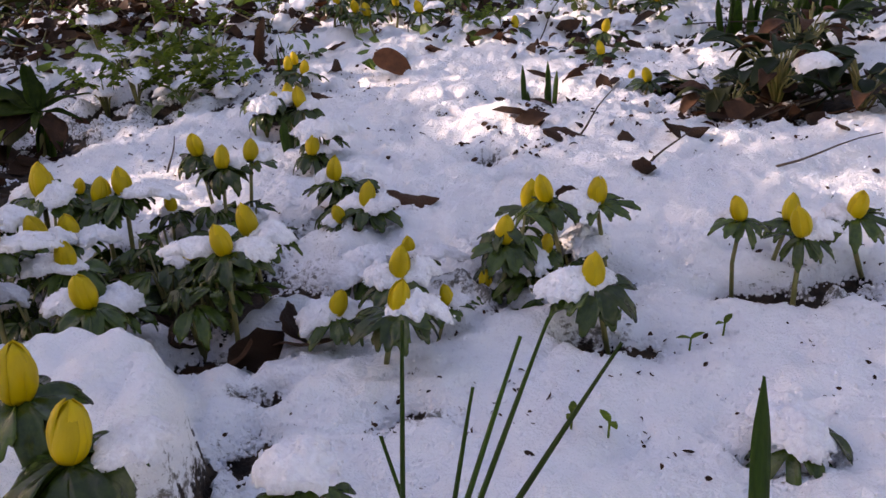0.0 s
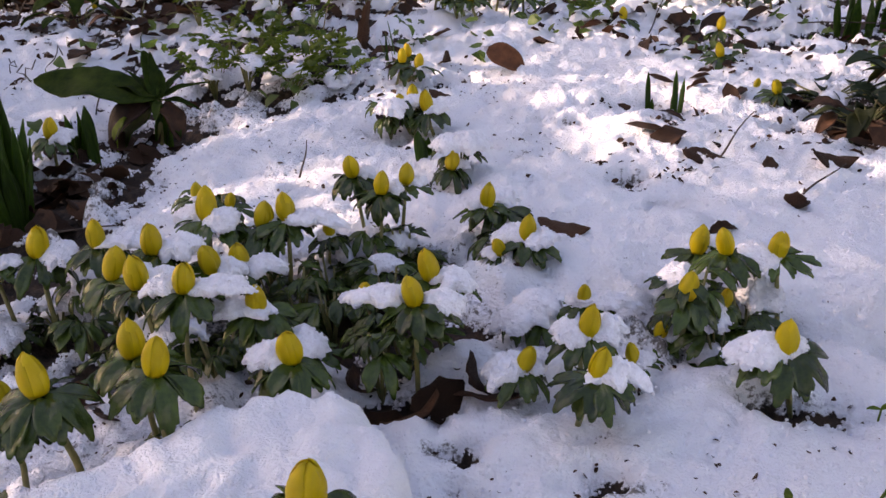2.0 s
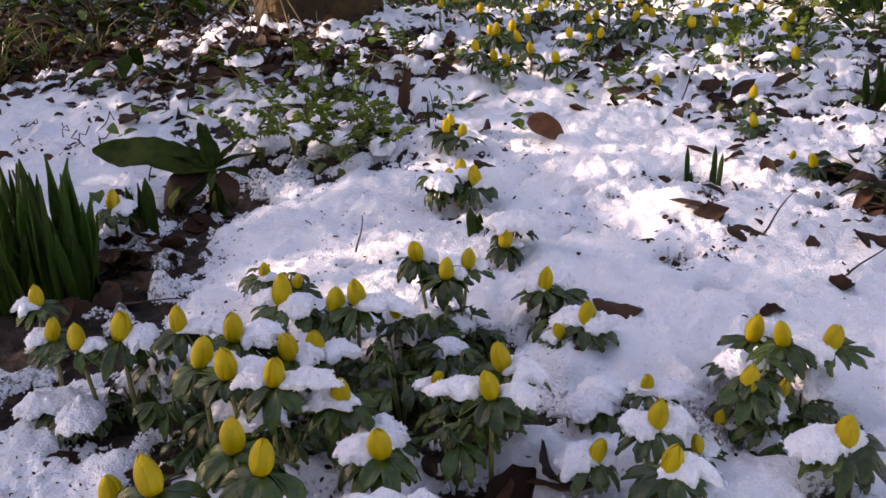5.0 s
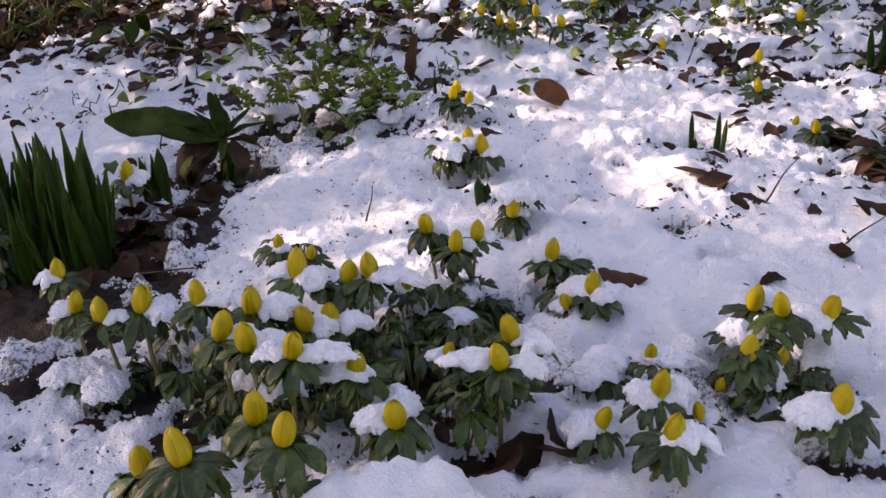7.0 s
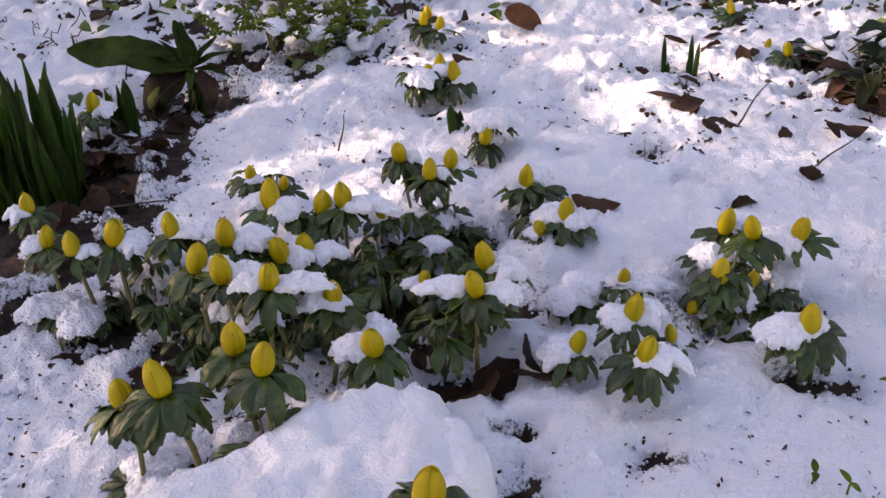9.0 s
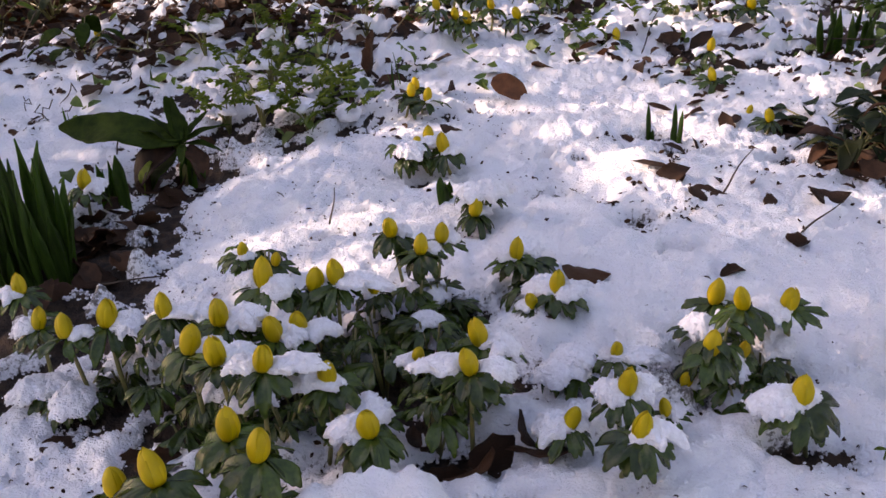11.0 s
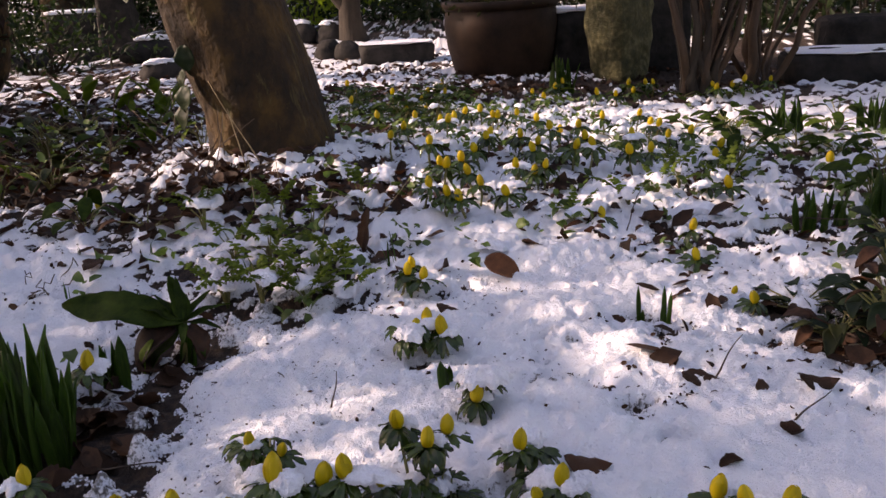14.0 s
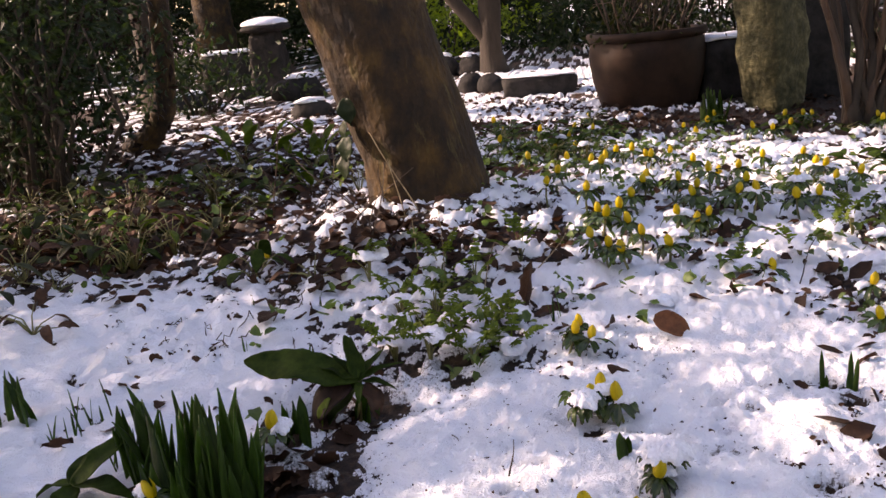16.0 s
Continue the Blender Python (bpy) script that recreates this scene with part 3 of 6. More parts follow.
def clump_mesh(name, seed, rx, ry, rz, mat, rough=0.35, sub=3, freq=70):
    bm = bmesh.new()
    bmesh.ops.create_icosphere(bm, subdivisions=sub, radius=1)
    off = Vector((seed * 3.7, seed * 1.3, seed * 5.1))
    for v in bm.verts:
        d = v.co.normalized()
        k = 1 + rough * noise.fractal(Vector((d.x * rx, d.y * ry, d.z * rz)) * freq + off, 0.8, 2.2, 3) + 0.45 * rough * noise.noise(Vector((d.x * rx, d.y * ry, d.z * rz)) * freq * 5 + off)
        low = 0.45 if d.z < 0 else 1.0
        v.co = Vector((d.x * rx * k, d.y * ry * k, d.z * rz * k * low))
    me = bpy.data.meshes.new(name)
    bm.to_mesh(me)
    bm.free()
    me.materials.append(mat)
    me.polygons.foreach_set("use_smooth", np.ones(len(me.polygons), bool))
    return me


def pillow_mesh(seed, rx, ry, rz, sag=8.0, sub=5, crumbs=90):
    """A ragged layer of granular snow that sags over what it lies on, with loose crumbs on it."""
    q = random.Random(seed)
    bm = bmesh.new()
    bmesh.ops.create_icosphere(bm, subdivisions=sub, radius=1)
    o = Vector((seed * 9.1, seed * 4.7, seed))
    for v in bm.verts:
        d = v.co.normalized()
        flat = Vector((d.x * rx, d.y * ry, 0)) * 1000
        w = Vector((d.x * rx, d.y * ry, d.z * rz)) * 1000
        rim = 1 + 0.42 * noise.noise(flat * 0.10 + o) + 0.15 * noise.noise(flat * 0.22 + o) + 0.07 * noise.noise(w * 0.55 - o)
        lift = 1 + 0.55 * noise.noise(flat * 0.13 - o) + 0.25 * noise.noise(flat * 0.33 - o)
        up = math.copysign(abs(d.z) ** 0.8, d.z) * (lift if d.z > 0 else 0.5)
        p = Vector((d.x * rx * rim, d.y * ry * rim, up * rz))
        g = p * 1000
        p += d * (0.00075 * noise.noise(g * 0.36 + o) + 0.00060 * noise.noise(g * 0.75 + o) + 0.00035 * noise.noise(g * 1.5 + o))
        v.co = Vector((p.x, p.y, p.z - sag * (p.x * p.x + p.y * p.y)))
    bm.verts.ensure_lookup_table()
    spots = [bm.verts[q.randrange(len(bm.verts))].co.copy() for j in range(crumbs)]
    for c in spots:
        r = q.uniform(0.0004, 0.0012)
        out = bmesh.ops.create_icosphere(bm, subdivisions=1, radius=r, matrix=Matrix.Translation(c + Vector((c.x, c.y, 0)) * q.uniform(0, 0.08)))
        for v in out["verts"]:
            v.co += Vector((q.uniform(-1, 1), q.uniform(-1, 1), q.uniform(-1, 1))) * r * 0.3
    me = bpy.data.meshes.new("snow_cap")
    bm.to_mesh(me)
    bm.free()
    me.materials.append(M_SNOW)
    me.polygons.foreach_set("use_smooth", np.ones(len(me.polygons), bool))
    return me


pq = random.Random(700)
PILLOWS = [pillow_mesh(i, pq.uniform(0.0165, 0.0205), pq.uniform(0.0130, 0.0165), pq.uniform(0.0056, 0.0074), 17.0) for i in range(10)]
RIDGES = [pillow_mesh(20 + i, pq.uniform(0.024, 0.029), pq.uniform(0.0110, 0.0140), pq.uniform(0.0050, 0.0065), 7.0) for i in range(6)]
SMALL_CAPS = [pillow_mesh(40 + i, pq.uniform(0.014, 0.020), pq.uniform(0.011, 0.014), pq.uniform(0.0040, 0.0055), 18.0, 4, 16) for i in range(8)]

# how the snow lies on the ruffs: plant, then offsets to the side and back, size, long or round
LOADS = {0: [(0.012, 0.006, 0.7, 0)], 1: [(0.016, 0.004, 0.9, 0)], 2: [(0.022, 0.004, 1.0, 1)], 3: [(0.016, 0.008, 1.0, 0)], 4: [(0.014, 0.006, 0.7, 0)], 5: [(0.014, 0.010, 0.9, 0)], 6: [(-0.016, 0.008, 0.9, 0), (0.020, 0.003, 1.0, 1)],
         7: [(0.012, 0.004, 0.9, 0)], 8: [(0.016, 0.002, 0.9, 0)], 9: [(-0.020, 0.002, 1.1, 1)], 12: [(-0.014, 0.006, 1.0, 0)], 15: [(0.010, -0.004, 0.9, 0), (-0.012, 0.008, 0.8, 0)], 16: [(0.006, -0.002, 0.8, 0)],
         18: [(0.008, 0.008, 0.9, 0)], 19: [(0.018, -0.002, 1.0, 1)], 20: [(-0.004, 0.004, 0.8, 0)], 21: [(-0.012, -0.002, 0.9, 0)], 22: [(-0.012, 0.004, 0.9, 0)], 24: [(0.012, 0.008, 0.65, 0)], 25: [(0.012, 0.010, 0.6, 0)],
         26: [(0.012, 0.006, 0.65, 0)], 27: [(0.010, 0.006, 0.7, 0)], 28: [(-0.006, 0.008, 0.9, 0)], 29: [(0.013, 0.000, 1.05, 0), (-0.010, 0.006, 0.8, 0)], 30: [(-0.010, 0.003, 0.8, 0)], 31: [(0.015, -0.004, 1.0, 0)], 32: [(-0.020, 0.010, 0.95, 1), (0.018, 0.002, 0.85, 0)],
         34: [(-0.012, 0.004, 1.1, 0), (0.005, 0.009, 0.9, 0)], 35: [(0.026, -0.002, 1.25, 1), (-0.008, 0.008, 0.8, 0)], 36: [(0.012, 0.007, 1.0, 0), (-0.012, 0.004, 0.9, 0)], 37: [(0.013, 0.003, 1.15, 0)], 38: [(0.010, 0.004, 0.9, 0)], 39: [(0.012, 0.006, 0.9, 0)],
         42: [(0.012, 0.008, 0.8, 0)], 44: [(-0.016, 0.003, 1.05, 0)], 45: [(-0.012, 0.004, 1.2, 0), (0.004, 0.010, 0.9, 0)], 46: [(-0.004, 0.010, 0.7, 0)], 47: [], 48: [(0.012, 0.006, 0.9, 0)], 49: [(-0.008, 0.008, 0.8, 0)], 50: [], 51: [(0.021, 0.008, 0.75, 0)]}
BARE = {10, 11, 13, 14, 40, 41, 43, 47}              # ruffs without snow
SKIRT = {2, 4, 6, 9, 10, 11, 12, 13, 14, 15, 18, 24, 25, 29, 31, 32, 37, 40, 43, 45, 50, 51}    # full drooping ruffs
SMALL = {16, 17, 20, 30, 33, 35, 38, 39, 41, 59, 60}


def aconite(x, y, z, i, near=True, size=1.0):
    q = random.Random(1000 + i)
    lean_x, lean_y = q.uniform(-0.012, 0.012), q.uniform(-0.008, 0.014)
    bx, by = x + lean_x, y + lean_y
    g = gz(bx, by) - 0.004
    k = (0.74 if i in SMALL else 1.0) * size * q.uniform(0.84, 1.02) * (0.92 if 15 < i < 24 and near else (0.87 if 23 < i < 50 else 1.0))
    hb = 0.0215 * k
    top = np.array([x - bx, y - by, max(z - 0.5 * hb, g + 0.004) - g])
    chance = q.random()
    loads = [] if i in BARE else LOADS.get(i)
    if loads is None:
        loads = [(q.uniform(-0.014, 0.016), q.uniform(-0.002, 0.012), q.uniform(0.7, 1.05), 0) for j in range(0 if chance < (0.3 if near else 0.6) else (1 if chance < 0.8 else 2))]
    label = "winter aconite with closed yellow bud and snow on its leaves" if loads else "winter aconite with closed yellow bud above green ruff"
    ob = thing("winter_aconite", bx, by, g, label, "flower", "winter aconites")
    mid = top * 0.5 + np.array([q.uniform(-0.003, 0.003), q.uniform(-0.003, 0.003), 0])
    sides = 8 if near else 5
    part("stem", mesh("stem", *tube([(0, 0, 0), mid, top], [0.0021 * k, 0.0019 * k, 0.0017 * k], sides), M_STEM), ob)
    tilt = pose(0, 0, 0, q.uniform(-12, 16), q.uniform(-18, 14), q.uniform(0, 360))
    base = Matrix.Translation(top)
    slim, tall = q.uniform(0.86, 0.99), q.uniform(0.98, 1.12)
    full = base @ tilt @ Matrix.Diagonal((k * slim, k * slim, k * tall, 1))
    if near:
        bud = part("bud", BUD_CORE, ob, full)
        for j in range(6):
            me = q.choice(PETALS_OUT if j % 2 else PETALS_IN)
            part("petal", me, bud, pose(0, 0, -0.0003, q.uniform(-2, 2), q.uniform(-2, 3), j * 60 + q.uniform(-6, 6)) @ Matrix.Diagonal((1, 1, q.uniform(0.96, 1.05), 1)))
    else:
        part("bud", BUD_FAR, ob, full)
    n = 5 if i in SKIRT else (3 if q.random() < 0.5 else 4)
    a0 = q.uniform(0, 360)
    for j in range(n):
        me = (BRACTS[(0, 1, 5)[q.randrange(3)] if loads else q.randrange(6)]) if near else BRACTS_FAR[q.randrange(3)]
        sc = k * q.uniform(0.95, 1.3)
        if i in SKIRT:
            me, sc = SKIRTS[q.randrange(4)], k * q.uniform(1.1, 1.35)
        part("leaf", me, ob, base @ pose(0, 0, -0.001, q.uniform(-14, 14), q.uniform(-8, 14), a0 + j * 360 / n + q.uniform(-16, 16)) @ Matrix.Scale(sc, 4))
    for dx, dy, sc, long in loads:
        pool = RIDGES if long else (PILLOWS if near else SMALL_CAPS)
        part("snow_cap", pool[q.randrange(len(pool))], ob, base @ pose(dx * k, dy * k, (0.0026 if near else 0.001) * k, q.uniform(-6, 6), q.uniform(-8, 8), (q.uniform(-16, 10) if long else q.uniform(0, 360))) @ Matrix.Scale(sc * k, 4), "soft granular white snow")
    return ob


count = 0
for rows, near in ((NEAR_A, True), (NEAR_B, True), (NEAR_C, True)):
    for x, y, z in rows:
        aconite(x, y, z, count, y < 1.1)
        count += 1
for rows in (FAR_A, FAR_B, FAR_C):
    for x, y in rows:
        aconite(x, y, gz(x, y) + 0.052 + 0.012 * rng.uniform(-1, 1), count, False, 1.22)
        count += 1


def leaf_tuft(x, y, i, snow=3, tall=1.0):
    q = random.Random(4000 + i)
    g = gz(x, y) - 0.003
    h = tall * q.uniform(0.016, 0.042)
    ob = thing("aconite_leaves", x, y, g, "low dark green aconite leaves dusted with snow", "plant", "aconite leaf tufts")
    fans = 6 if y < 1.2 else 4
    for j in range(fans):
        a = j * 360 / fans + q.uniform(-20, 20)
        hh = h * q.uniform(0.6, 1.1)
        e = (0.008 * math.cos(radians(a)), 0.008 * math.sin(radians(a)), hh)
        part("stem", mesh("stem", *tube([(0, 0, 0), e], [0.0011, 0.0009], 5), M_STEM), ob)
        part("leaf", BRACTS[q.randrange(6)] if y < 1.2 else BRACTS_FAR[q.randrange(3)], ob, pose(*e, q.uniform(-15, 15), q.uniform(-15, 20), a) @ Matrix.Scale(q.uniform(0.6, 1.0), 4))
    for j in range(q.randrange(0, 3 if y < 1.2 else 2) if snow else 0):
        part("snow_cap", PILLOWS[q.randrange(10)] if y < 1.2 else SMALL_CAPS[q.randrange(8)], ob, pose(q.uniform(-0.012, 0.012), q.uniform(-0.012, 0.012), h + 0.003, 0, 0, q.uniform(0, 360)) @ Matrix.Scale(q.uniform(0.8, 1.2), 4), "soft granular white snow")
    return ob


q = random.Random(66)
tufts = 0
for rows, share in ((NEAR_A, 0.85), (NEAR_B[:10], 0.6), (NEAR_B[15:21], 0.5), (NEAR_C[6:11], 0.6)):
    for x, y, z in rows:
        if q.random() < share:
            leaf_tuft(x + q.uniform(-0.022, 0.022), y + q.uniform(-0.006, 0.03), tufts)
            tufts += 1
for rows in (FAR_A, FAR_B, FAR_C):
    for x, y in rows[::2]:
        leaf_tuft(x + q.uniform(-0.05, 0.05), y + q.uniform(-0.05, 0.05), tufts)
        tufts += 1

# crowded leaves under the tallest buds
for n, (x, y) in enumerate([(-0.205, 0.69), (-0.182, 0.662), (-0.158, 0.688), (-0.225, 0.655), (-0.255, 0.628), (-0.30, 0.61), (-0.272, 0.57), (-0.335, 0.57), (-0.25, 0.54), (-0.145, 0.665), (-0.235, 0.60), (-0.38, 0.585)]):
    leaf_tuft(x, y, 950 + n, 0)
for n, (x, y) in enumerate([(-0.200, 0.665), (-0.185, 0.645), (-0.216, 0.640), (-0.196, 0.618), (-0.232, 0.605), (-0.172, 0.625), (-0.208, 0.590), (-0.25, 0.575), (-0.19, 0.68), (-0.165, 0.675), (-0.15, 0.525), (-0.165, 0.51), (0.03, 0.56), (0.062, 0.572), (0.045, 0.545)]):
    leaf_tuft(x, y, 970 + n, 0, 1.35)
# plants under heaped snow close in front
for n, (x, y, k, up) in enumerate([(-0.071, 0.312, 1.05, 0.046), (0.150, 0.378, 1.0, 0.024), (-0.067, 0.575, 1.0, 0.026), (-0.169, 0.640, 1.1, 0.024), (-0.40, 0.64, 1.0, 0.022)]):
    ob = leaf_tuft(x, y, 900 + n)
    part("snow_cap", PILLOWS[n], ob, pose(0, 0, up, 0, 0, 40 * n) @ Matrix.Scale(k, 4), "soft granular white snow")


def oval_leaf(length, width, droop, cup, seed, mat, n=12, m=7, teeth=0.0, wave=0.0):
    q = random.Random(seed)
    p = np.zeros((n, m, 3))
    x = z = 0.0
    d = q.uniform(-0.05, 0.05)
    for i in range(n):
        t = i / (n - 1)
        w = width * 0.5 * math.sin(math.pi * (0.03 + 0.97 * t) ** 0.85) ** 0.72 + 0.0004
        w *= 1 + teeth * math.sin(40 * t) + 0.05 * math.sin(11 * t + seed)
        for j in range(m):
            s = 2 * j / (m - 1) - 1
            p[i, j] = (x, s * w, z + cup * w * s * s + 0.02 * width * math.sin(14 * t + 2 * abs(s)) + wave * width * s * (0.5 * math.sin(6 * t + seed) + 0.3 * math.sin(13 * t + 2 * s)))
        x += math.cos(d) * length / (n - 1)
        z -= math.sin(d) * length / (n - 1)
        d += droop / (n - 1)
    return mesh("leaf", *shell(p, 0.0008), mat)


# ---- fallen leaves ----


def dead_leaf_mesh(seed):
    q = random.Random(50 + seed)
    nu, nv = 11, 7
    p = np.zeros((nu, nv, 3))
    curl, fold, twist = q.uniform(-0.9, 1.1), q.uniform(-0.4, 0.8), q.uniform(-0.6, 0.6)
    x = z = 0.0
    d = -curl / 2
    for i in range(nu):
        t = i / (nu - 1)
        w = 0.30 * math.sin(math.pi * min(1, 0.04 + t * 0.96)) ** 0.75 * (1.15 - 0.35 * t) * (1 + 0.12 * math.sin(23 * t + seed))
        for j in range(nv):
            s = 2 * j / (nv - 1) - 1
            a = fold * abs(s)
            yy, zz = s * w * math.cos(a), abs(s) * w * math.sin(a) + 0.02 * math.sin(9 * t + 3 * s + seed)
            tw = twist * (t - 0.5)
            p[i, j] = (x, yy * math.cos(tw) - zz * math.sin(tw), z + yy * math.sin(tw) + zz * math.cos(tw))
        x += math.cos(d) / (nu - 1)
        z += math.sin(d) / (nu - 1)
        d += curl / (nu - 1)
    p[..., 0] -= 0.5
    p[..., 2] -= p[..., 2].min()
    return shell(p, 0.012)


DEAD = [mesh("dead_leaf", *dead_leaf_mesh(i), M_DEAD) for i in range(8)]


def dead_leaf(x, y, size, rz, i=0, tip=0.0, label="curled brown fallen leaf lying on the snow"):
    return solid("fallen_leaf", DEAD[i % 8], label, "leaf", "fallen leaves", m=pose(x, y, gz(x, y) - 0.002, tip, tip * 0.6, rz) @ Matrix.Scale(size, 4))


for n, (x, y, size, rz, tip) in enumerate([(0.098, 0.866, 0.042, 10, 22), (0.156, 0.840, 0.036, 40, 32), (0.205, 0.835, 0.046, 5, 18), (0.148, 0.758, 0.038, 120, 50), (-0.041, 0.716, 0.044, 0, 16),
                                           (0.084, 0.711, 0.026, 20, 4), (-0.207, 1.010, 0.042, 30, 20), (-0.488, 1.020, 0.05, 20, 30), (-0.485, 0.845, 0.044, 0, 25), (0.112, 1.060, 0.024, 80, 40), (-0.159, 1.10, 0.03, 0, 30),
                                           (-0.539, 0.98, 0.06, 70, 40), (-0.538, 0.92, 0.06, 110, 40), (-0.494, 1.19, 0.045, 20, 20), (-0.510, 0.96, 0.05, 150, 50), (-0.516, 0.825, 0.05, 40, 25), (-0.538, 0.80, 0.05, 0, 40), (-0.52, 1.05, 0.06, 60, 30), (-0.555, 0.87, 0.05, 90, 40),
                                           (-0.07, 0.89, 0.02, 0, 0), (-0.25, 0.88, 0.022, 60, 10), (-0.37, 1.72, 0.07, 20, 30), (-0.22, 1.66, 0.07, 60, 20), (0.27, 1.40, 0.06, 10, 10),
                                           (-0.55, 0.93, 0.05, 70, 30), (-0.50, 1.10, 0.05, 120, 50), (-0.49, 0.86, 0.05, 40, 20), (-0.155, 0.487, 0.05, 10, 10), (-0.135, 0.49, 0.04, 60, 20), (-0.185, 0.505, 0.045, 120, 60), (-0.175, 0.63, 0.05, 95, 70),
                                           (-0.122, 0.500, 0.052, 15, 30), (-0.100, 0.497, 0.056, 150, 24), (-0.108, 0.512, 0.050, 80, 55), (-0.142, 0.478, 0.040, 200, 30), (-0.126, 0.452, 0.024, 30, 40), (-0.205, 0.560, 0.05, 60, 65), (-0.36, 0.52, 0.04, 30, 30), (-0.335, 0.50, 0.035, 110, 30), (-0.39, 0.545, 0.03, 10, 30), (-0.455, 0.565, 0.035, 70, 25), (-0.860, 0.985, 0.038, 20, 60), (-0.845, 0.980, 0.034, 150, 50), (0.20, 1.2, 0.03, 20, 20), (0.30, 1.10, 0.04, 50, 10), (-0.84, 0.97, 0.03, 20, 40)]):
    dead_leaf(x, y, size, rz, n, tip)
# leaf propped up on the snow
solid("fallen_leaf", oval_leaf(0.056, 0.031, 0.7, 0.45, 31, M_RUSSET), "broad russet fallen leaf propped on the snow", "leaf", "fallen leaves", m=pose(-0.104, 1.212, gz(-0.104, 1.212) + 0.027, 52, 20, -10))
# upright curled leaf
cu = thing("curled_leaf", -0.275, 1.385, gz(-0.275, 1.385), "upright curled brown dead leaf standing in snow", "leaf", "fallen leaves")
part("blade", DEAD[3], cu, pose(0, 0, 0.028, 0, -82, 20) @ Matrix.Scale(0.07, 4))
q = random.Random(9)
for n in range(150):
    kind = n % 3
    if kind == 0:
        x, y = q.gauss(-1.25, 0.25), q.gauss(2.05, 0.2)
    elif kind == 1:
        x, y = q.gauss(-0.55, 0.14), q.gauss(1.62, 0.07)
    else:
        x, y = q.uniform(-0.75, 0.6), q.uniform(1.3, 3.2)
    dead_leaf(x, y, q.uniform(0.025, 0.065), q.uniform(0, 360), n, q.uniform(-20, 35), "brown fallen leaf half buried in snowy litter")
for n in range(70):
    x, y = q.uniform(-1.0, 0.42), q.uniform(0.5, 1.6)
    dead_leaf(x, y, q.uniform(0.004, 0.012), q.uniform(0, 360), n, q.uniform(-40, 60), "small dark leaf scrap on the snow")

for n in range(46):
    x, y = q.uniform(-1.05, -0.55), q.uniform(1.02, 1.58)
    dead_leaf(x, y, q.uniform(0.010, 0.030), q.uniform(0, 360), n, q.uniform(10, 75), "small curled dark leaf stuck in the snow")

# ---- twigs ----


def twig(x, y, length, rz, rise, r=0.0012, mat=M_TWIG, label="thin dark twig lying on the snow"):
    pts, rad = [], []
    for i in range(6):
        t = i / 5
        pts.append((length * t, 0.05 * length * math.sin(5 * t + x * 40), length * rise * t))
        rad.append(r * (1 - 0.6 * t))
    return solid("twig", mesh("twig", *tube(pts, rad, 5), mat), label, "twig", "twigs", m=pose(x, y, gz(x, y) - 0.001, 0, 0, rz))


for x, y, length, rz, rise in [(0.12, 1.40, 0.12, 55, 0.6), (-0.37, 0.995, 0.05, -60, 0.1), (0.112, 0.868, 0.045, 35, 0.8), (0.160, 0.772, 0.04, 20, 0.6), (-0.28, 0.86, 0.025, 80, 1.2), (0.25, 0.87, 0.09, 10, 0.2), (0.255, 0.74, 0.10, 12, 0.15),
                              (0.40, 1.36, 0.2, 150, 0.05), (0.33, 1.40, 0.2, -12, 0.02), (-0.33, 1.22, 0.04, 150, 0.1), (-0.60, 1.16, 0.05, 100, 0.8), (-0.68, 1.33, 0.05, 60, 0.9), (-0.52, 0.82, 0.10, -10, 0.1)]:
    twig(x, y, length, rz, rise)

for x, y, length, rz, rise, r in [(-0.515, 1.80, 0.085, 172, 1.9, 0.0016), (-0.54, 1.79, 0.03, 150, 4.0, 0.0014), (-0.60, 1.78, 0.13, 8, 0.15, 0.0016), (-0.42, 1.46, 0.02, 100, 7.0, 0.0011), (-0.36, 1.43, 0.05, 60, 1.6, 0.0012), (-0.47, 1.52, 0.03, 120, 3.5, 0.0012), (-0.28, 1.50, 0.07, 30, 0.9, 0.0013), (-0.31, 1.60, 0.09, 200, 0.6, 0.0013)]:
    twig(x, y, length, rz, rise, r, M_STRAW, "pale dry stalk standing in the snow")
for n in range(9):
    wq = random.Random(60 + n)
    wx, wy = -0.71 + wq.uniform(-0.16, 0.12), 1.27 + wq.uniform(-0.06, 0.12)
    wire = [(0.0, 0.0, 0.0)]
    for k in range(6):
        wire.append((wire[-1][0] + wq.uniform(-0.008, 0.012), wire[-1][1] + wq.uniform(-0.006, 0.006), max(0.003, wire[-1][2] + wq.uniform(-0.008, 0.014))))
    solid("twig", mesh("twig", *tube(wire, [0.0009] * 7, 5), M_TWIG), "wiry curled dark stem in the snow", "twig", "twigs", m=pose(wx, wy, gz(wx, wy) - 0.001))

# ---- strap-leaved bulbs ----


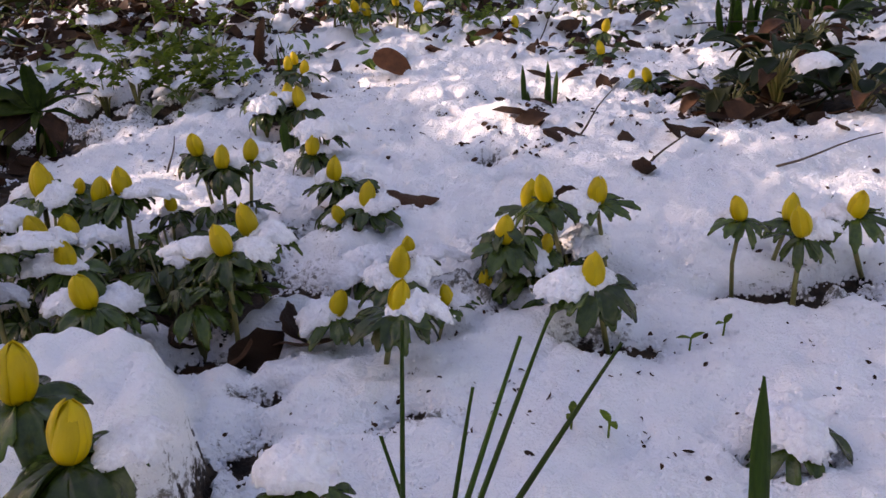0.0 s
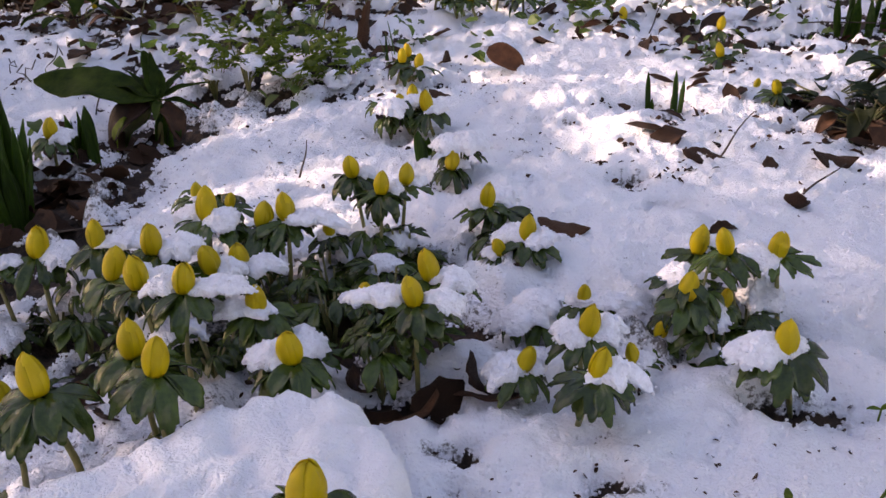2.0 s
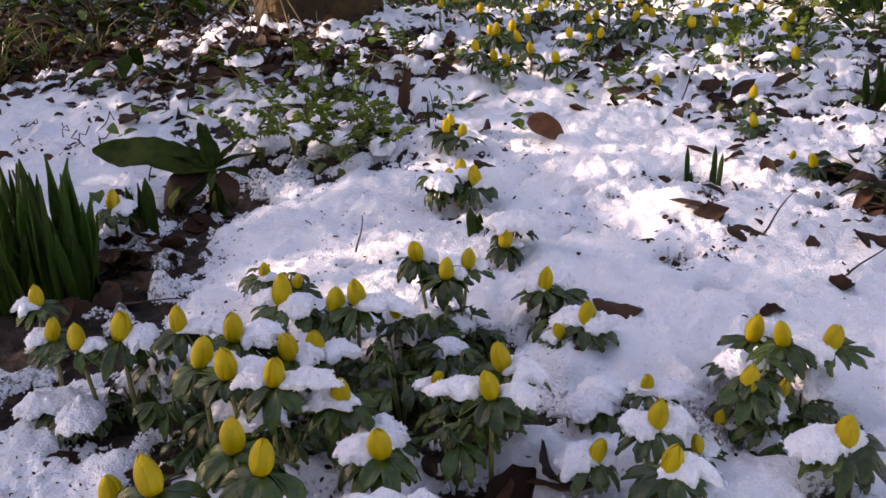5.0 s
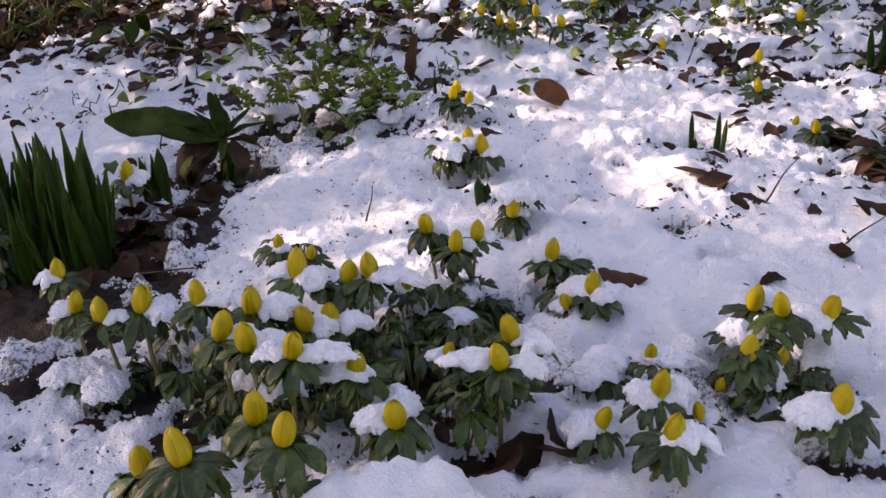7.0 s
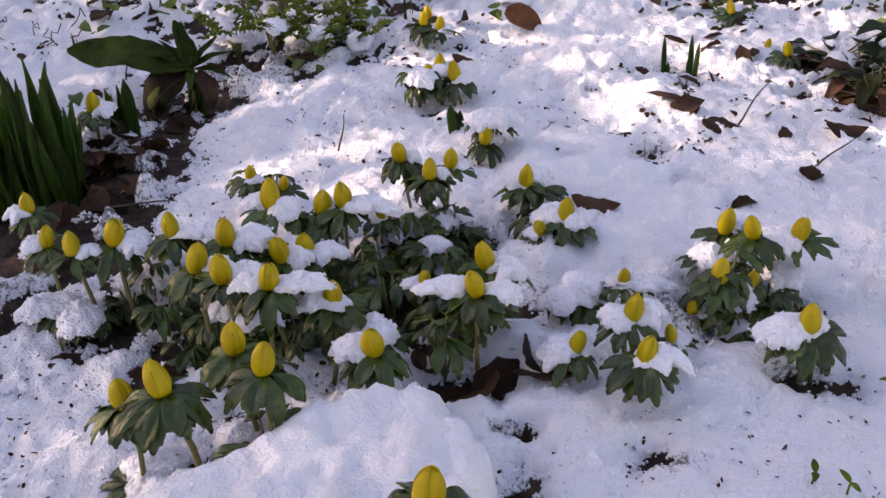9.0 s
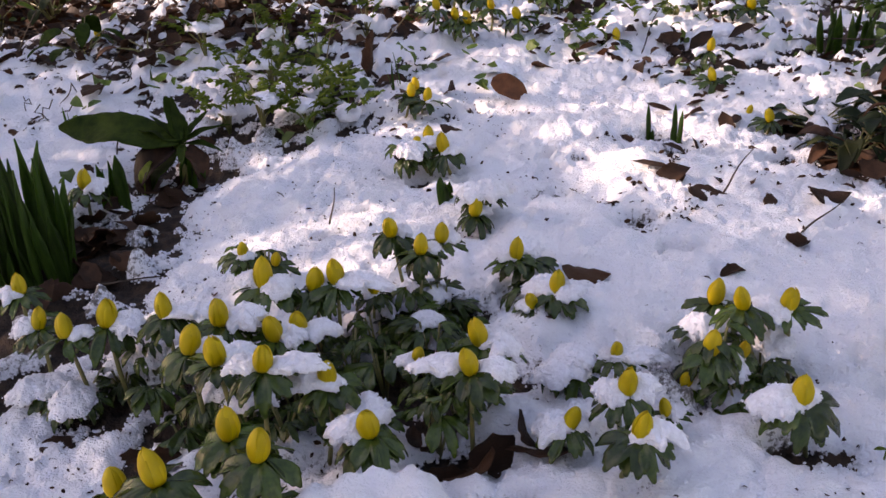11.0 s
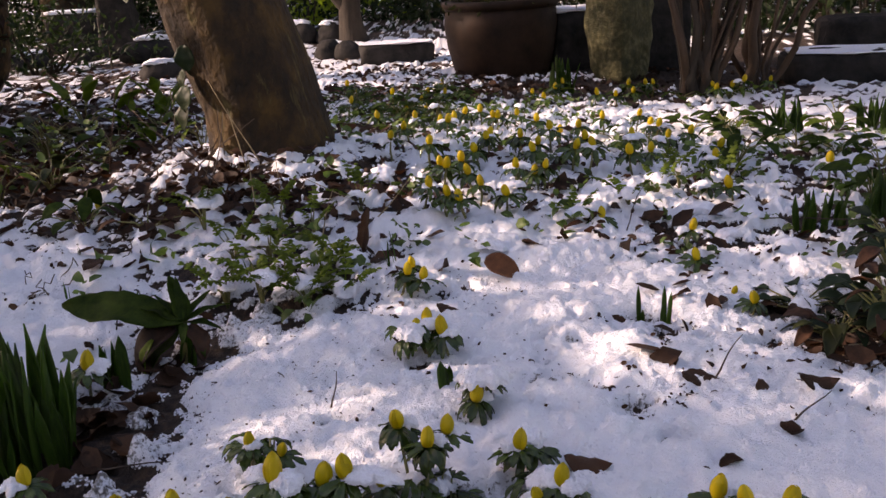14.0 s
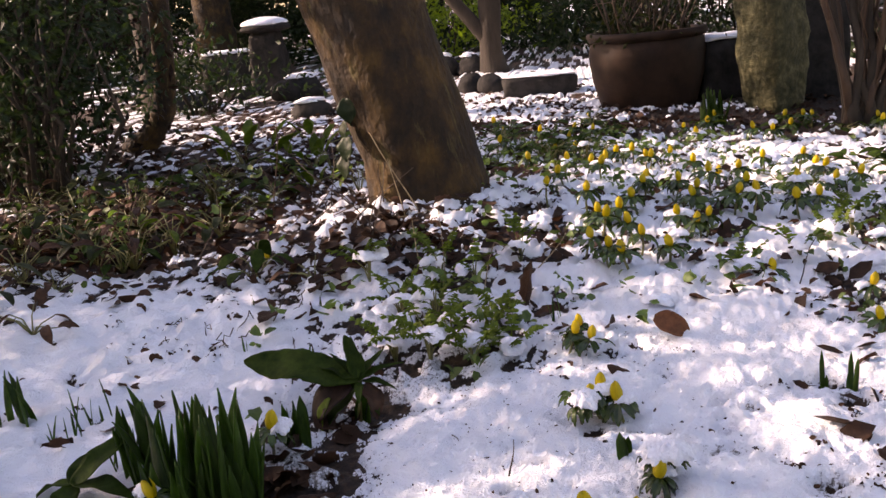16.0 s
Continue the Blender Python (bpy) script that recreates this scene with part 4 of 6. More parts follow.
def blade_mesh(length, width, bend, twist, seed, tipr=0.75):
    q = random.Random(seed)
    nu, nv = 13, 5
    p = np.zeros((nu, nv, 3))
    x = z = 0.0
    d = q.uniform(0.0, 0.06)
    for i in range(nu):
        t = i / (nu - 1)
        w = width * (0.8 + 0.2 * math.sin(math.pi * t)) * (1 if t < tipr else max(0.04, 1 - ((t - tipr) / (1 - tipr)) ** 1.7))
        a = twist * t
        for j in range(nv):
            s = 2 * j / (nv - 1) - 1
            yy, xx = s * w / 2, 0.18 * w * s * s
            p[i, j] = (x + xx * math.cos(a) - yy * math.sin(a), yy * math.cos(a) + xx * math.sin(a), z)
        x += math.sin(d) * length / (nu - 1)
        z += math.cos(d) * length / (nu - 1)
        d += bend / (nu - 1)
    return mesh("leaf", *shell(p, 0.0016), M_BLADE)


BLADES = [blade_mesh(0.1, 0.0112 + 0.0020 * (i % 3), (0.05, 0.2, 0.35, 0.12, 0.5, 0.02)[i % 6], (0.2, -0.4, 0.5, 0.9, -0.8, 0.1)[i % 6], i, (0.5, 0.6, 0.45, 0.62, 0.5, 0.7)[i % 6]) for i in range(6)]
SPIKES = [blade_mesh(0.1, 0.0068, 0.06, 0.15, 30 + i, 0.72) for i in range(2)]
FINE = [blade_mesh(0.1, 0.0042, (0.05, 0.15, 0.3)[i], 0.2, 20 + i, 0.5) for i in range(3)]


def bulb(x, y, blades, label, seed=0, pool=None, name="bulb_shoots"):
    ob = thing(name, x, y, gz(x, y) - 0.004, label, "plant", "bulb shoots")
    q = random.Random(seed)
    for dx, dy, h, rz, tip in blades:
        me = (pool or BLADES)[q.randrange(len(pool or BLADES))]
        part("leaf", me, ob, pose(dx, dy, gz(x + dx, y + dy) - gz(x, y), 0, tip, rz) @ Matrix.Diagonal((h / 0.1, (h / 0.1) ** 0.35, h / 0.1, 1)))
    return ob


def clump(cx, cy, rx, ry, n, lo, hi, seed, spread=10):
    q = random.Random(seed)
    out = []
    for i in range(n):
        a, r = q.uniform(0, 6.28), math.sqrt(q.random())
        dx, dy = r * rx * math.cos(a), r * ry * math.sin(a)
        out.append((dx, dy, q.uniform(lo, hi), q.uniform(0, 360), q.uniform(-spread, spread)))
    return out


bulb(-0.605, 0.845, clump(0, 0, 0.056, 0.045, 66, 0.055, 0.145, 1, 14), "dense clump of dark green daffodil shoots", 1, name="daffodil_clump")
bulb(-0.70, 0.905, clump(0, 0, 0.022, 0.020, 16, 0.06, 0.125, 2, 9), "clump of green daffodil shoots", 2, name="daffodil_clump")
bulb(-0.97, 1.06, clump(0, 0, 0.04, 0.03, 10, 0.05, 0.08, 3), "clump of green daffodil shoots at the snow edge", 3, name="daffodil_clump")
bulb(-0.545, 0.985, clump(0, 0, 0.015, 0.01, 5, 0.05, 0.075, 4, 6), "few upright green bulb shoots", 4)
bulb(-0.48, 1.06, clump(0, 0, 0.012, 0.01, 4, 0.04, 0.06, 5, 6), "few upright green bulb shoots", 5)
bulb(0.077, 1.062, [(0, 0, 0.058, 95, 3), (0.004, 0, 0.030, 70, -3)], "pair of short dark green bulb shoots", 6, SPIKES)
bulb(0.103, 1.045, [(0, 0, 0.058, 80, -3), (0.005, 0.001, 0.048, 60, 12), (-0.003, 0, 0.036, 110, -4)], "short dark green bulb shoots", 7, SPIKES)
bulb(-0.16, 0.875, clump(0, 0, 0.012, 0.008, 6, 0.018, 0.038, 8, 9), "short green bulb shoots among aconites", 8)
bulb(-0.235, 1.29, clump(0, 0, 0.008, 0.008, 5, 0.03, 0.06, 9, 10), "thin green bulb shoots", 9, FINE)
bulb(-0.854, 1.005, clump(0, 0, 0.03, 0.02, 7, 0.03, 0.06, 10, 12), "thin green bulb shoots", 10, FINE)
bulb(-0.845, 1.05, clump(0, 0, 0.03, 0.02, 6, 0.03, 0.06, 11, 12), "thin green bulb shoots", 11, FINE)
bulb(0.44, 1.39, clump(0, 0, 0.06, 0.03, 16, 0.045, 0.08, 12, 18), "green bulb leaves in a loose clump", 12, name="daffodil_clump")
bulb(0.56, 1.42, clump(0, 0, 0.05, 0.03, 10, 0.045, 0.08, 13, 18), "green bulb leaves in a loose clump", 13, name="daffodil_clump")
bulb(0.27, 3.28, clump(0, 0, 0.05, 0.03, 22, 0.08, 0.15, 14, 16), "dense tuft of green bulb leaves", 14, name="daffodil_clump")
for n, (x, y, h) in enumerate([(-0.62, 1.39, 0.03), (-0.74, 1.41, 0.02), (-0.60, 1.25, 0.02), (-0.70, 1.25, 0.03), (-0.45, 1.30, 0.03)]):
    bulb(x, y, [(0, 0, h, 40 * n, 5), (0.004, 0, h * 0.7, 90 + 30 * n, -6)], "tiny green bulb shoot in the snow", 30 + n, FINE)

bulb(-0.73, 0.93, clump(0, 0, 0.035, 0.02, 14, 0.03, 0.055, 15, 12), "thin young green bulb shoots", 15, FINE)

# blades close in front
front = thing("grass_leaves", -0.028, 0.244, gz(-0.028, 0.244) - 0.011, "long thin dark green bulb leaves rising from snow", "plant", "bulb shoots")
for dx, dy, h, tip in [(-0.010, 0.0, 0.156, 32), (0.0, 0.012, 0.146, 21), (-0.006, -0.008, 0.149, 19), (-0.003, -0.012, 0.151, 5), (0.005, 0.018, 0.113, 11), (0.022, -0.007, 0.113, -12)]:
    part("leaf", FINE[0], front, pose(dx, dy, 0, 0, tip - 2.5, 0) @ Matrix.Diagonal((0.7, 0.62, h / 0.1, 1)))
bulb(0.098, 0.275, [(0, 0, 0.098, 80, 4)], "single broad dark green bulb leaf standing in snow", 40, [SPIKES[0]])
bent = thing("bent_leaf", -0.092, 0.312, gz(-0.092, 0.312), "bent and broken dull green leaf", "plant", "bulb shoots")
part("leaf", mesh("leaf", *tube([(0, -0.01, 0), (0.001, -0.008, 0.03), (0.003, -0.008, 0.046), (0.010, -0.006, 0.045), (0.022, -0.002, 0.030)], [0.0022, 0.002, 0.0018, 0.0016, 0.0008], 6), M_BLADE), bent)

# ---- broad-leaved plants ----


foxglove = thing("broad_leaved_plant", -0.485, 1.055, gz(-0.485, 1.055), "large dark green drooping leaves above snow", "plant")
part("stem", mesh("stem", *tube([(0, 0, -0.005), (0.003, 0, 0.025), (0.006, 0.005, 0.052)], [0.004, 0.0035, 0.003], 8), M_STEM), foxglove)
for length, width, droop, cup, rz, tip, up, roll in [(0.168, 0.052, 0.42, 0.16, 172, -14, 0.054, -30), (0.09, 0.048, 1.1, 0.25, 196, 18, 0.046, -20), (0.07, 0.030, 0.5, 0.35, 158, -22, 0.054, -10), (0.062, 0.024, 0.25, 0.4, 120, -62, 0.052, 15), (0.058, 0.012, 0.25, 0.4, 112, -66, 0.052, 0), (0.055, 0.011, 0.3, 0.3, 150, -40, 0.052, 0), (0.062, 0.013, 0.6, 0.3, 25, -26, 0.052, 0),
                                                     (0.052, 0.010, 0.4, 0.3, 48, -44, 0.052, 0), (0.048, 0.016, 1.0, 0.2, -35, 20, 0.046, 0), (0.06, 0.022, 0.5, 0.2, 160, -14, 0.056, -20), (0.04, 0.010, 0.7, 0.3, -80, 0, 0.05, 0), (0.045, 0.011, 0.5, 0.3, 80, -30, 0.05, 0), (0.05, 0.012, 0.9, 0.3, 5, -8, 0.05, 0)]:
    part("leaf", oval_leaf(length, width, droop, cup, int(rz) % 97, M_BIGLEAF, 20, 9, 0.05, 0.16), foxglove, pose(0.005, 0.004, up, 0, tip, rz) @ pose(0, 0, 0, roll, 0, 0))


part("leaf", oval_leaf(0.085, 0.042, 1.5, 0.35, 77, M_PURPLE), foxglove, pose(-0.004, -0.002, 0.047, 0, 10, 205) @ pose(0, 0, 0, -25, 0, 0), "withered dark hanging leaf")
part("leaf", oval_leaf(0.05, 0.030, 1.4, 0.4, 52, M_DEAD, 14, 7, 0.06, 0.15), foxglove, pose(0.010, -0.002, 0.046, 0, 25, -30), "withered brown hanging leaf")
part("leaf", oval_leaf(0.05, 0.016, 1.2, 0.4, 53, M_HERB, 12, 7, 0.0, 0.1), foxglove, pose(-0.030, -0.012, 0.036, 0, 40, 220), "yellowing hanging leaf")


rosette = thing("broad_leaved_plant", -0.765, 0.862, gz(-0.765, 0.862), "dull dark green leaves lying over the snow", "plant")
for length, width, droop, rz, tip, roll in [(0.078, 0.030, 0.4, 40, -38, 20), (0.085, 0.036, 0.8, -8, -12, -15), (0.055, 0.028, 1.0, 170, -8, 10), (0.06, 0.028, 0.9, -80, -6, 0), (0.045, 0.020, 0.6, 95, -40, 0)]:
    part("leaf", oval_leaf(length, width, droop, 0.25, int(rz) % 89, M_BIGLEAF, 14, 7, 0.0, 0.12), rosette, pose(0, 0, 0.012, 0, tip, rz) @ pose(0, 0, 0, roll, 0, 0))


def leafy(x, y, n, lo, hi, leaf, h, label, seed, mat=None, name="leafy_plant", snow=0, up=-20, group="leafy plants"):
    """A low plant: stems with leaves at their tips."""
    q = random.Random(seed)
    ob = thing(name, x, y, gz(x, y) - 0.003, label, "plant", group)
    for i in range(n):
        a = 6.28 * i / n + q.uniform(-0.4, 0.4)
        r, hh = q.uniform(lo, hi), h * q.uniform(0.4, 1.0)
        tip = (r * math.cos(a), r * math.sin(a), hh)
        part("stem", mesh("stem", *tube([(0, 0, 0), (tip[0] * 0.4, tip[1] * 0.4, hh * 0.7), tip], [0.0016, 0.0013, 0.001], 5), M_STEM), ob)
        part("leaf", leaf[q.randrange(len(leaf))], ob, pose(*tip, q.uniform(-25, 25), q.uniform(up, up + 45), math.degrees(a) + q.uniform(-30, 30)) @ Matrix.Scale(q.uniform(0.7, 1.2), 4))
    for i in range(snow):
        a, r = q.uniform(0, 6.28), q.uniform(0, hi)
        part("snow_cap", SMALL_CAPS[q.randrange(8)], ob, pose(r * math.cos(a), r * math.sin(a), h * 0.75, 0, 0, q.uniform(0, 360)) @ Matrix.Scale(q.uniform(0.8, 1.5), 4), "soft granular white snow")
    return ob


OVALS = [oval_leaf(0.05, 0.024, 0.8, 0.2, i, M_BIGLEAF, 8, 5) for i in range(4)]
LIGHT = [oval_leaf(0.045, 0.018, 0.5, 0.3, 20 + i, M_HERB, 8, 5) for i in range(4)]
OLIVE = [oval_leaf(0.055, 0.026, 0.7, 0.25, 60 + i, M_OLIVE, 8, 5) for i in range(4)]
BROWN = [oval_leaf(0.045, 0.020, 1.1, 0.4, 80 + i, M_DEAD, 8, 5) for i in range(4)]
WIDE = [oval_leaf(0.038, 0.019, 1.0, 0.3, 40 + i, M_EVER, 9, 7, 0.06) for i in range(3)]
SHABBY = WIDE + [oval_leaf(0.040, 0.015, 1.3, 0.4, 90 + i, (M_DEAD, M_OLIVE)[i], 9, 7, 0.05) for i in range(2)]


def compound(seed):
    """A divided, feathery leaf: a midrib with lobed leaflets."""
    q = random.Random(seed)
    pieces = [tube([(0, 0, 0), (0.02, 0, 0.004), (0.04, 0, -0.002)], [0.0008, 0.0006, 0.0004], 4)]
    for k in range(5):
        t = 0.2 + 0.2 * k
        for side in ((-1, 1) if k < 4 else (0,)):
            px, pz = 0.04 * t, 0.008 * t * (1 - t) * 2
            a0 = side * radians(55) + q.uniform(-0.2, 0.2)
            for da in (-0.5, 0.05, 0.55):
                ln, w = q.uniform(0.007, 0.011) * (1.15 - 0.4 * t), 0.0042
                a = a0 + da
                base = np.array([px, 0, pz])
                dirv, nor = np.array([math.cos(a), math.sin(a), q.uniform(-0.3, 0.3)]), np.array([-math.sin(a), math.cos(a), q.uniform(-0.3, 0.3)])
                g = [[base + dirv * ln * u + nor * w * s * math.sin(math.pi * (0.12 + 0.75 * u)) + np.array([0, 0, -0.0025 * u * u]) for s in (-0.5, 0, 0.5)] for u in (0, 0.35, 0.7, 1.0)]
                pieces.append(shell(g, 0.0004))
    return mesh("leaf", *join(pieces), M_HERB)


FEATHER = [compound(i) for i in range(5)]
for me in FEATHER:
    me.transform(Matrix.Scale(1.05, 4))
for n, (x, y, k, h) in enumerate([(-0.47, 1.24, 9, 0.05), (-0.41, 1.19, 10, 0.06), (-0.35, 1.19, 10, 0.055), (-0.42, 1.33, 9, 0.06), (-0.55, 1.47, 8, 0.07), (-0.35, 1.27, 9, 0.04), (-0.32, 1.32, 7, 0.04), (-0.48, 1.36, 9, 0.06),
                                  (-0.43, 1.48, 8, 0.06), (-0.37, 1.45, 8, 0.05), (-0.30, 1.22, 7, 0.03), (-0.39, 1.27, 8, 0.06), (0.22, 1.60, 7, 0.04), (0.28, 1.68, 8, 0.05), (0.15, 1.50, 6, 0.03), (0.35, 1.62, 8, 0.04), (0.05, 1.45, 5, 0.02), (-0.30, 1.56, 7, 0.05)]):
    leafy(x, y, max(4, k - 2), 0.004, 0.022, FEATHER, h * 1.1, "feathery bright green herb with snow between leaves", 200 + n, name="feathery_herb", snow=1 if n % 2 else 2, up=-58, group="feathery herbs")
for n, (x, y) in enumerate([(-1.2, 1.6), (-1.12, 1.72), (-1.05, 1.82), (-1.35, 1.9), (-1.3, 2.15), (-0.78, 1.56), (-1.4, 2.5), (-1.2, 2.6), (-0.66, 1.52), (-1.0, 2.4), (-0.75, 2.3), (-1.5, 1.75), (-0.8, 2.6), (-1.15, 2.9), (-0.95, 2.8), (-1.25, 1.45), (-1.1, 1.35)]):
    leafy(x, y, 8, 0.02, 0.07, (BROWN, OVALS, LIGHT, OLIVE)[n % 4], 0.05 + 0.07 * (n % 4) / 3, "green leafy perennial shoots in snowy leaf litter", 300 + n)
q = random.Random(123)
for n in range(44):
    x, y = q.uniform(-1.75, -0.9), q.uniform(1.58, 2.5)
    if y < 1.6 + 0.5 * (x + 1.3):
        y += 0.25
    leafy(x, y, 11, 0.02, 0.09, (OLIVE, BROWN, OVALS, BROWN, OLIVE)[n % 5], q.uniform(0.05, 0.13), "olive and withered brown perennial leaves over litter", 900 + n, group="perennials", up=-30)
for n, (x, y, k) in enumerate([(-1.30, 3.0, 2.4), (-1.05, 2.95, 2.0), (-1.15, 3.4, 1.8), (-0.95, 2.55, 1.4), (-0.85, 3.1, 1.6)]):
    p = leafy(x, y, 7, 0.02, 0.05, LIGHT, 0.05, "upright light green leaves in snowy litter", 980 + n, group="perennials", up=-70)
    p.scale = (k, k, k)
for i in range(110):
    x, y = q.uniform(-1.8, -0.5), q.uniform(1.55, 2.6)
    twig(x, y, q.uniform(0.06, 0.2), q.uniform(0, 360), q.uniform(0.2, 1.6), 0.0016, M_TWIG if i % 3 else M_DEAD, "thin brown stalk in the leaf litter")
for n, (x, y, h) in enumerate([(0.29, 0.985, 0.05), (0.325, 0.945, 0.075), (0.355, 1.02, 0.075), (0.285, 1.09, 0.03), (0.40, 1.10, 0.08), (0.45, 1.2, 0.06), (0.40, 0.92, 0.07)]):
    leafy(x, y, 20, 0.008, 0.046, SHABBY, h, "dark green toothed leaves over old brown stems", 400 + n, name="hellebore", snow=n % 2, up=-35, group="hellebores")
q = random.Random(88)
for i in range(60):
    x, y = q.gauss(0.335, 0.035), q.gauss(0.945, 0.035)
    twig(x, y, q.uniform(0.03, 0.08), q.uniform(0, 360), q.uniform(-0.05, 0.5), q.uniform(0.0012, 0.0026), M_DEAD if i % 3 else M_STRAW, "old brown stalk under the hellebore")
for n, (x, y) in enumerate([(0.6, 2.95), (0.74, 2.9), (0.83, 2.95), (0.48, 3.12), (0.2, 3.05), (-0.3, 2.9), (-0.2, 3.0), (-0.42, 2.75), (-0.12, 2.8), (-0.35, 2.6), (-0.25, 2.2), (0.25, 2.15), (0.45, 2.25), (0.6, 2.3), (0.72, 2.1), (0.66, 1.9), (0.7, 1.6), (-0.1, 3.2)]):
    leafy(x, y, 7, 0.02, 0.05, LIGHT if n % 3 else OVALS, 0.04, "low green leaves among the aconites", 500 + n, snow=n % 2)
q = random.Random(543)
for n in range(16):
    x, y = q.uniform(-0.48, -0.08), q.uniform(2.65, 3.3)
    leafy(x, y, 9, 0.02, 0.06, OVALS if n % 3 else BRACTS_FAR, q.uniform(0.04, 0.075), "crowded dark green leaves beside the trunk", 1300 + n, snow=n % 4 == 0, up=-35)
q = random.Random(321)
for n in range(16):
    x, y = q.uniform(0.42, 0.85), q.uniform(1.3, 2.2)
    if n % 2:
        leafy(x, y, 8, 0.02, 0.06, OVALS, q.uniform(0.04, 0.08), "dark green leaves drooping over the snow", 1100 + n, snow=n % 3 == 0)
    else:
        bulb(x, y, clump(0, 0, 0.03, 0.02, 7, 0.05, 0.10, 50 + n, 30), "loose dark green strap leaves in snow", 1150 + n)
for n, (x, y) in enumerate([(0.128, 0.497), (0.15, 0.505), (0.045, 0.395), (0.062, 0.388)]):
    s = thing("seedling", x, y, gz(x, y) - 0.002, "tiny green seedling with two leaves", "seedling", "seedlings")
    part("stem", mesh("stem", *tube([(0, 0, 0), (0.001, 0, 0.010)], [0.0007, 0.0006], 5), M_HERB), s)
    for a in (20, 190):
        part("leaf", LIGHT[n], s, pose(0.001, 0, 0.010, 0, -25, a + 30 * n) @ Matrix.Scale(0.22, 4))

# ---- trees, posts and pots behind ----


def leaf_cloud(name, pts, size, seed, mat):
    """Many small bent leaves, joined."""
    q = np.random.default_rng(seed)
    k = len(pts)
    d = q.normal(size=(k, 3))
    d /= np.linalg.norm(d, axis=1, keepdims=True)
    s = np.cross(d, q.normal(size=(k, 3)))
    s /= np.linalg.norm(s, axis=1, keepdims=True)
    nrm = np.cross(d, s)
    ln = size * q.uniform(0.6, 1.3, (k, 1))
    w = ln * 0.42
    p = np.asarray(pts)
    v = np.stack([p, p + d * ln * 0.5 + s * w * 0.5, p + d * ln - nrm * ln * 0.15, p + d * ln * 0.5 - s * w * 0.5, p + d * ln * 0.5 + nrm * ln * 0.07], 1).reshape(-1, 3)
    base = np.arange(k) * 5
    f = np.concatenate([np.stack([base, base + 1, base + 4], 1), np.stack([base + 1, base + 2, base + 4], 1), np.stack([base + 2, base + 3, base + 4], 1), np.stack([base + 3, base, base + 4], 1)])
    return mesh(name, v, f, mat, False)


def trunk_mesh(name, pts, radii, mat, sides=28, steps=40, rough=0.06, seed=0, flare=0.0):
    pts, radii = np.asarray(pts, float), np.asarray(radii, float)
    t0 = np.linspace(0, 1, len(pts))
    t = np.linspace(0, 1, steps)
    c = np.stack([np.interp(t, t0, pts[:, k]) for k in range(3)], -1)
    r = np.interp(t, t0, radii)
    v, f = tube(c, r, sides)
    cc = np.repeat(c, sides, 0)
    d = v - cc
    ang = np.tile(np.linspace(0, 2 * np.pi, sides, endpoint=False), steps)
    k = 1 + rough * fbm(ang * 2.2 + seed, cc[:, 2] * 6, seed % 5, 4) * 2 + flare * np.exp(-(cc[:, 2] - c[0, 2]) / 0.07) * (1 + 0.5 * np.sin(3 * ang + seed))
    return mesh(name, cc + d * k[:, None], f, mat)


tg = gz(-0.5, 1.85) - 0.05
tree = thing("tree", -0.51, 1.985, tg, "leaning brown garden tree, its bare limbs added out of view", "tree")
part("trunk", trunk_mesh("trunk", [(0, 0, 0), (-0.02, 0, 0.15), (-0.145, -0.01, 0.60), (-0.38, 0.0, 1.4), (-0.55, 0.1, 2.3)], [0.130, 0.122, 0.128, 0.115, 0.09], M_BARK, seed=3, flare=0.10, rough=0.05), tree)
# unseen limbs above the view, added for the shade they cast
for a, b, r in [((-0.38, 0, 1.4), (0.2, 0.5, 2.6), 0.05), ((-0.5, 0.05, 2.0), (-1.2, 0.3, 2.9), 0.045), ((-0.55, 0.1, 2.25), (-0.4, -0.1, 3.2), 0.06)]:
    part("limb", trunk_mesh("limb", [a, tuple((np.array(a) + b) / 2 + (0.05, 0, 0.06)), b], [r, r * 0.7, r * 0.3], M_BARK, 12, 14, seed=5), tree)
IVY = [oval_leaf(0.055, 0.040, 0.7, 0.2, 140 + i, M_EVER, 10, 7, 0.0, 0.1) for i in range(2)]
ivy = thing("ivy", -0.672, 1.90, tg + 0.18, "glossy dark ivy leaves on the trunk", "plant")
for n, (dx, dy, dz, rz, tip) in enumerate([(0, 0, 0.02, 200, 60), (-0.005, 0.02, 0.05, 170, 70), (0.01, -0.02, 0.10, 220, 80), (-0.01, 0.01, -0.02, 190, 65), (0.0, 0.03, 0.09, 160, 75)]):
    part("leaf", IVY[n % 2], ivy, pose(dx + 0.012, dy - 0.02, dz, 0, tip, rz + 40))

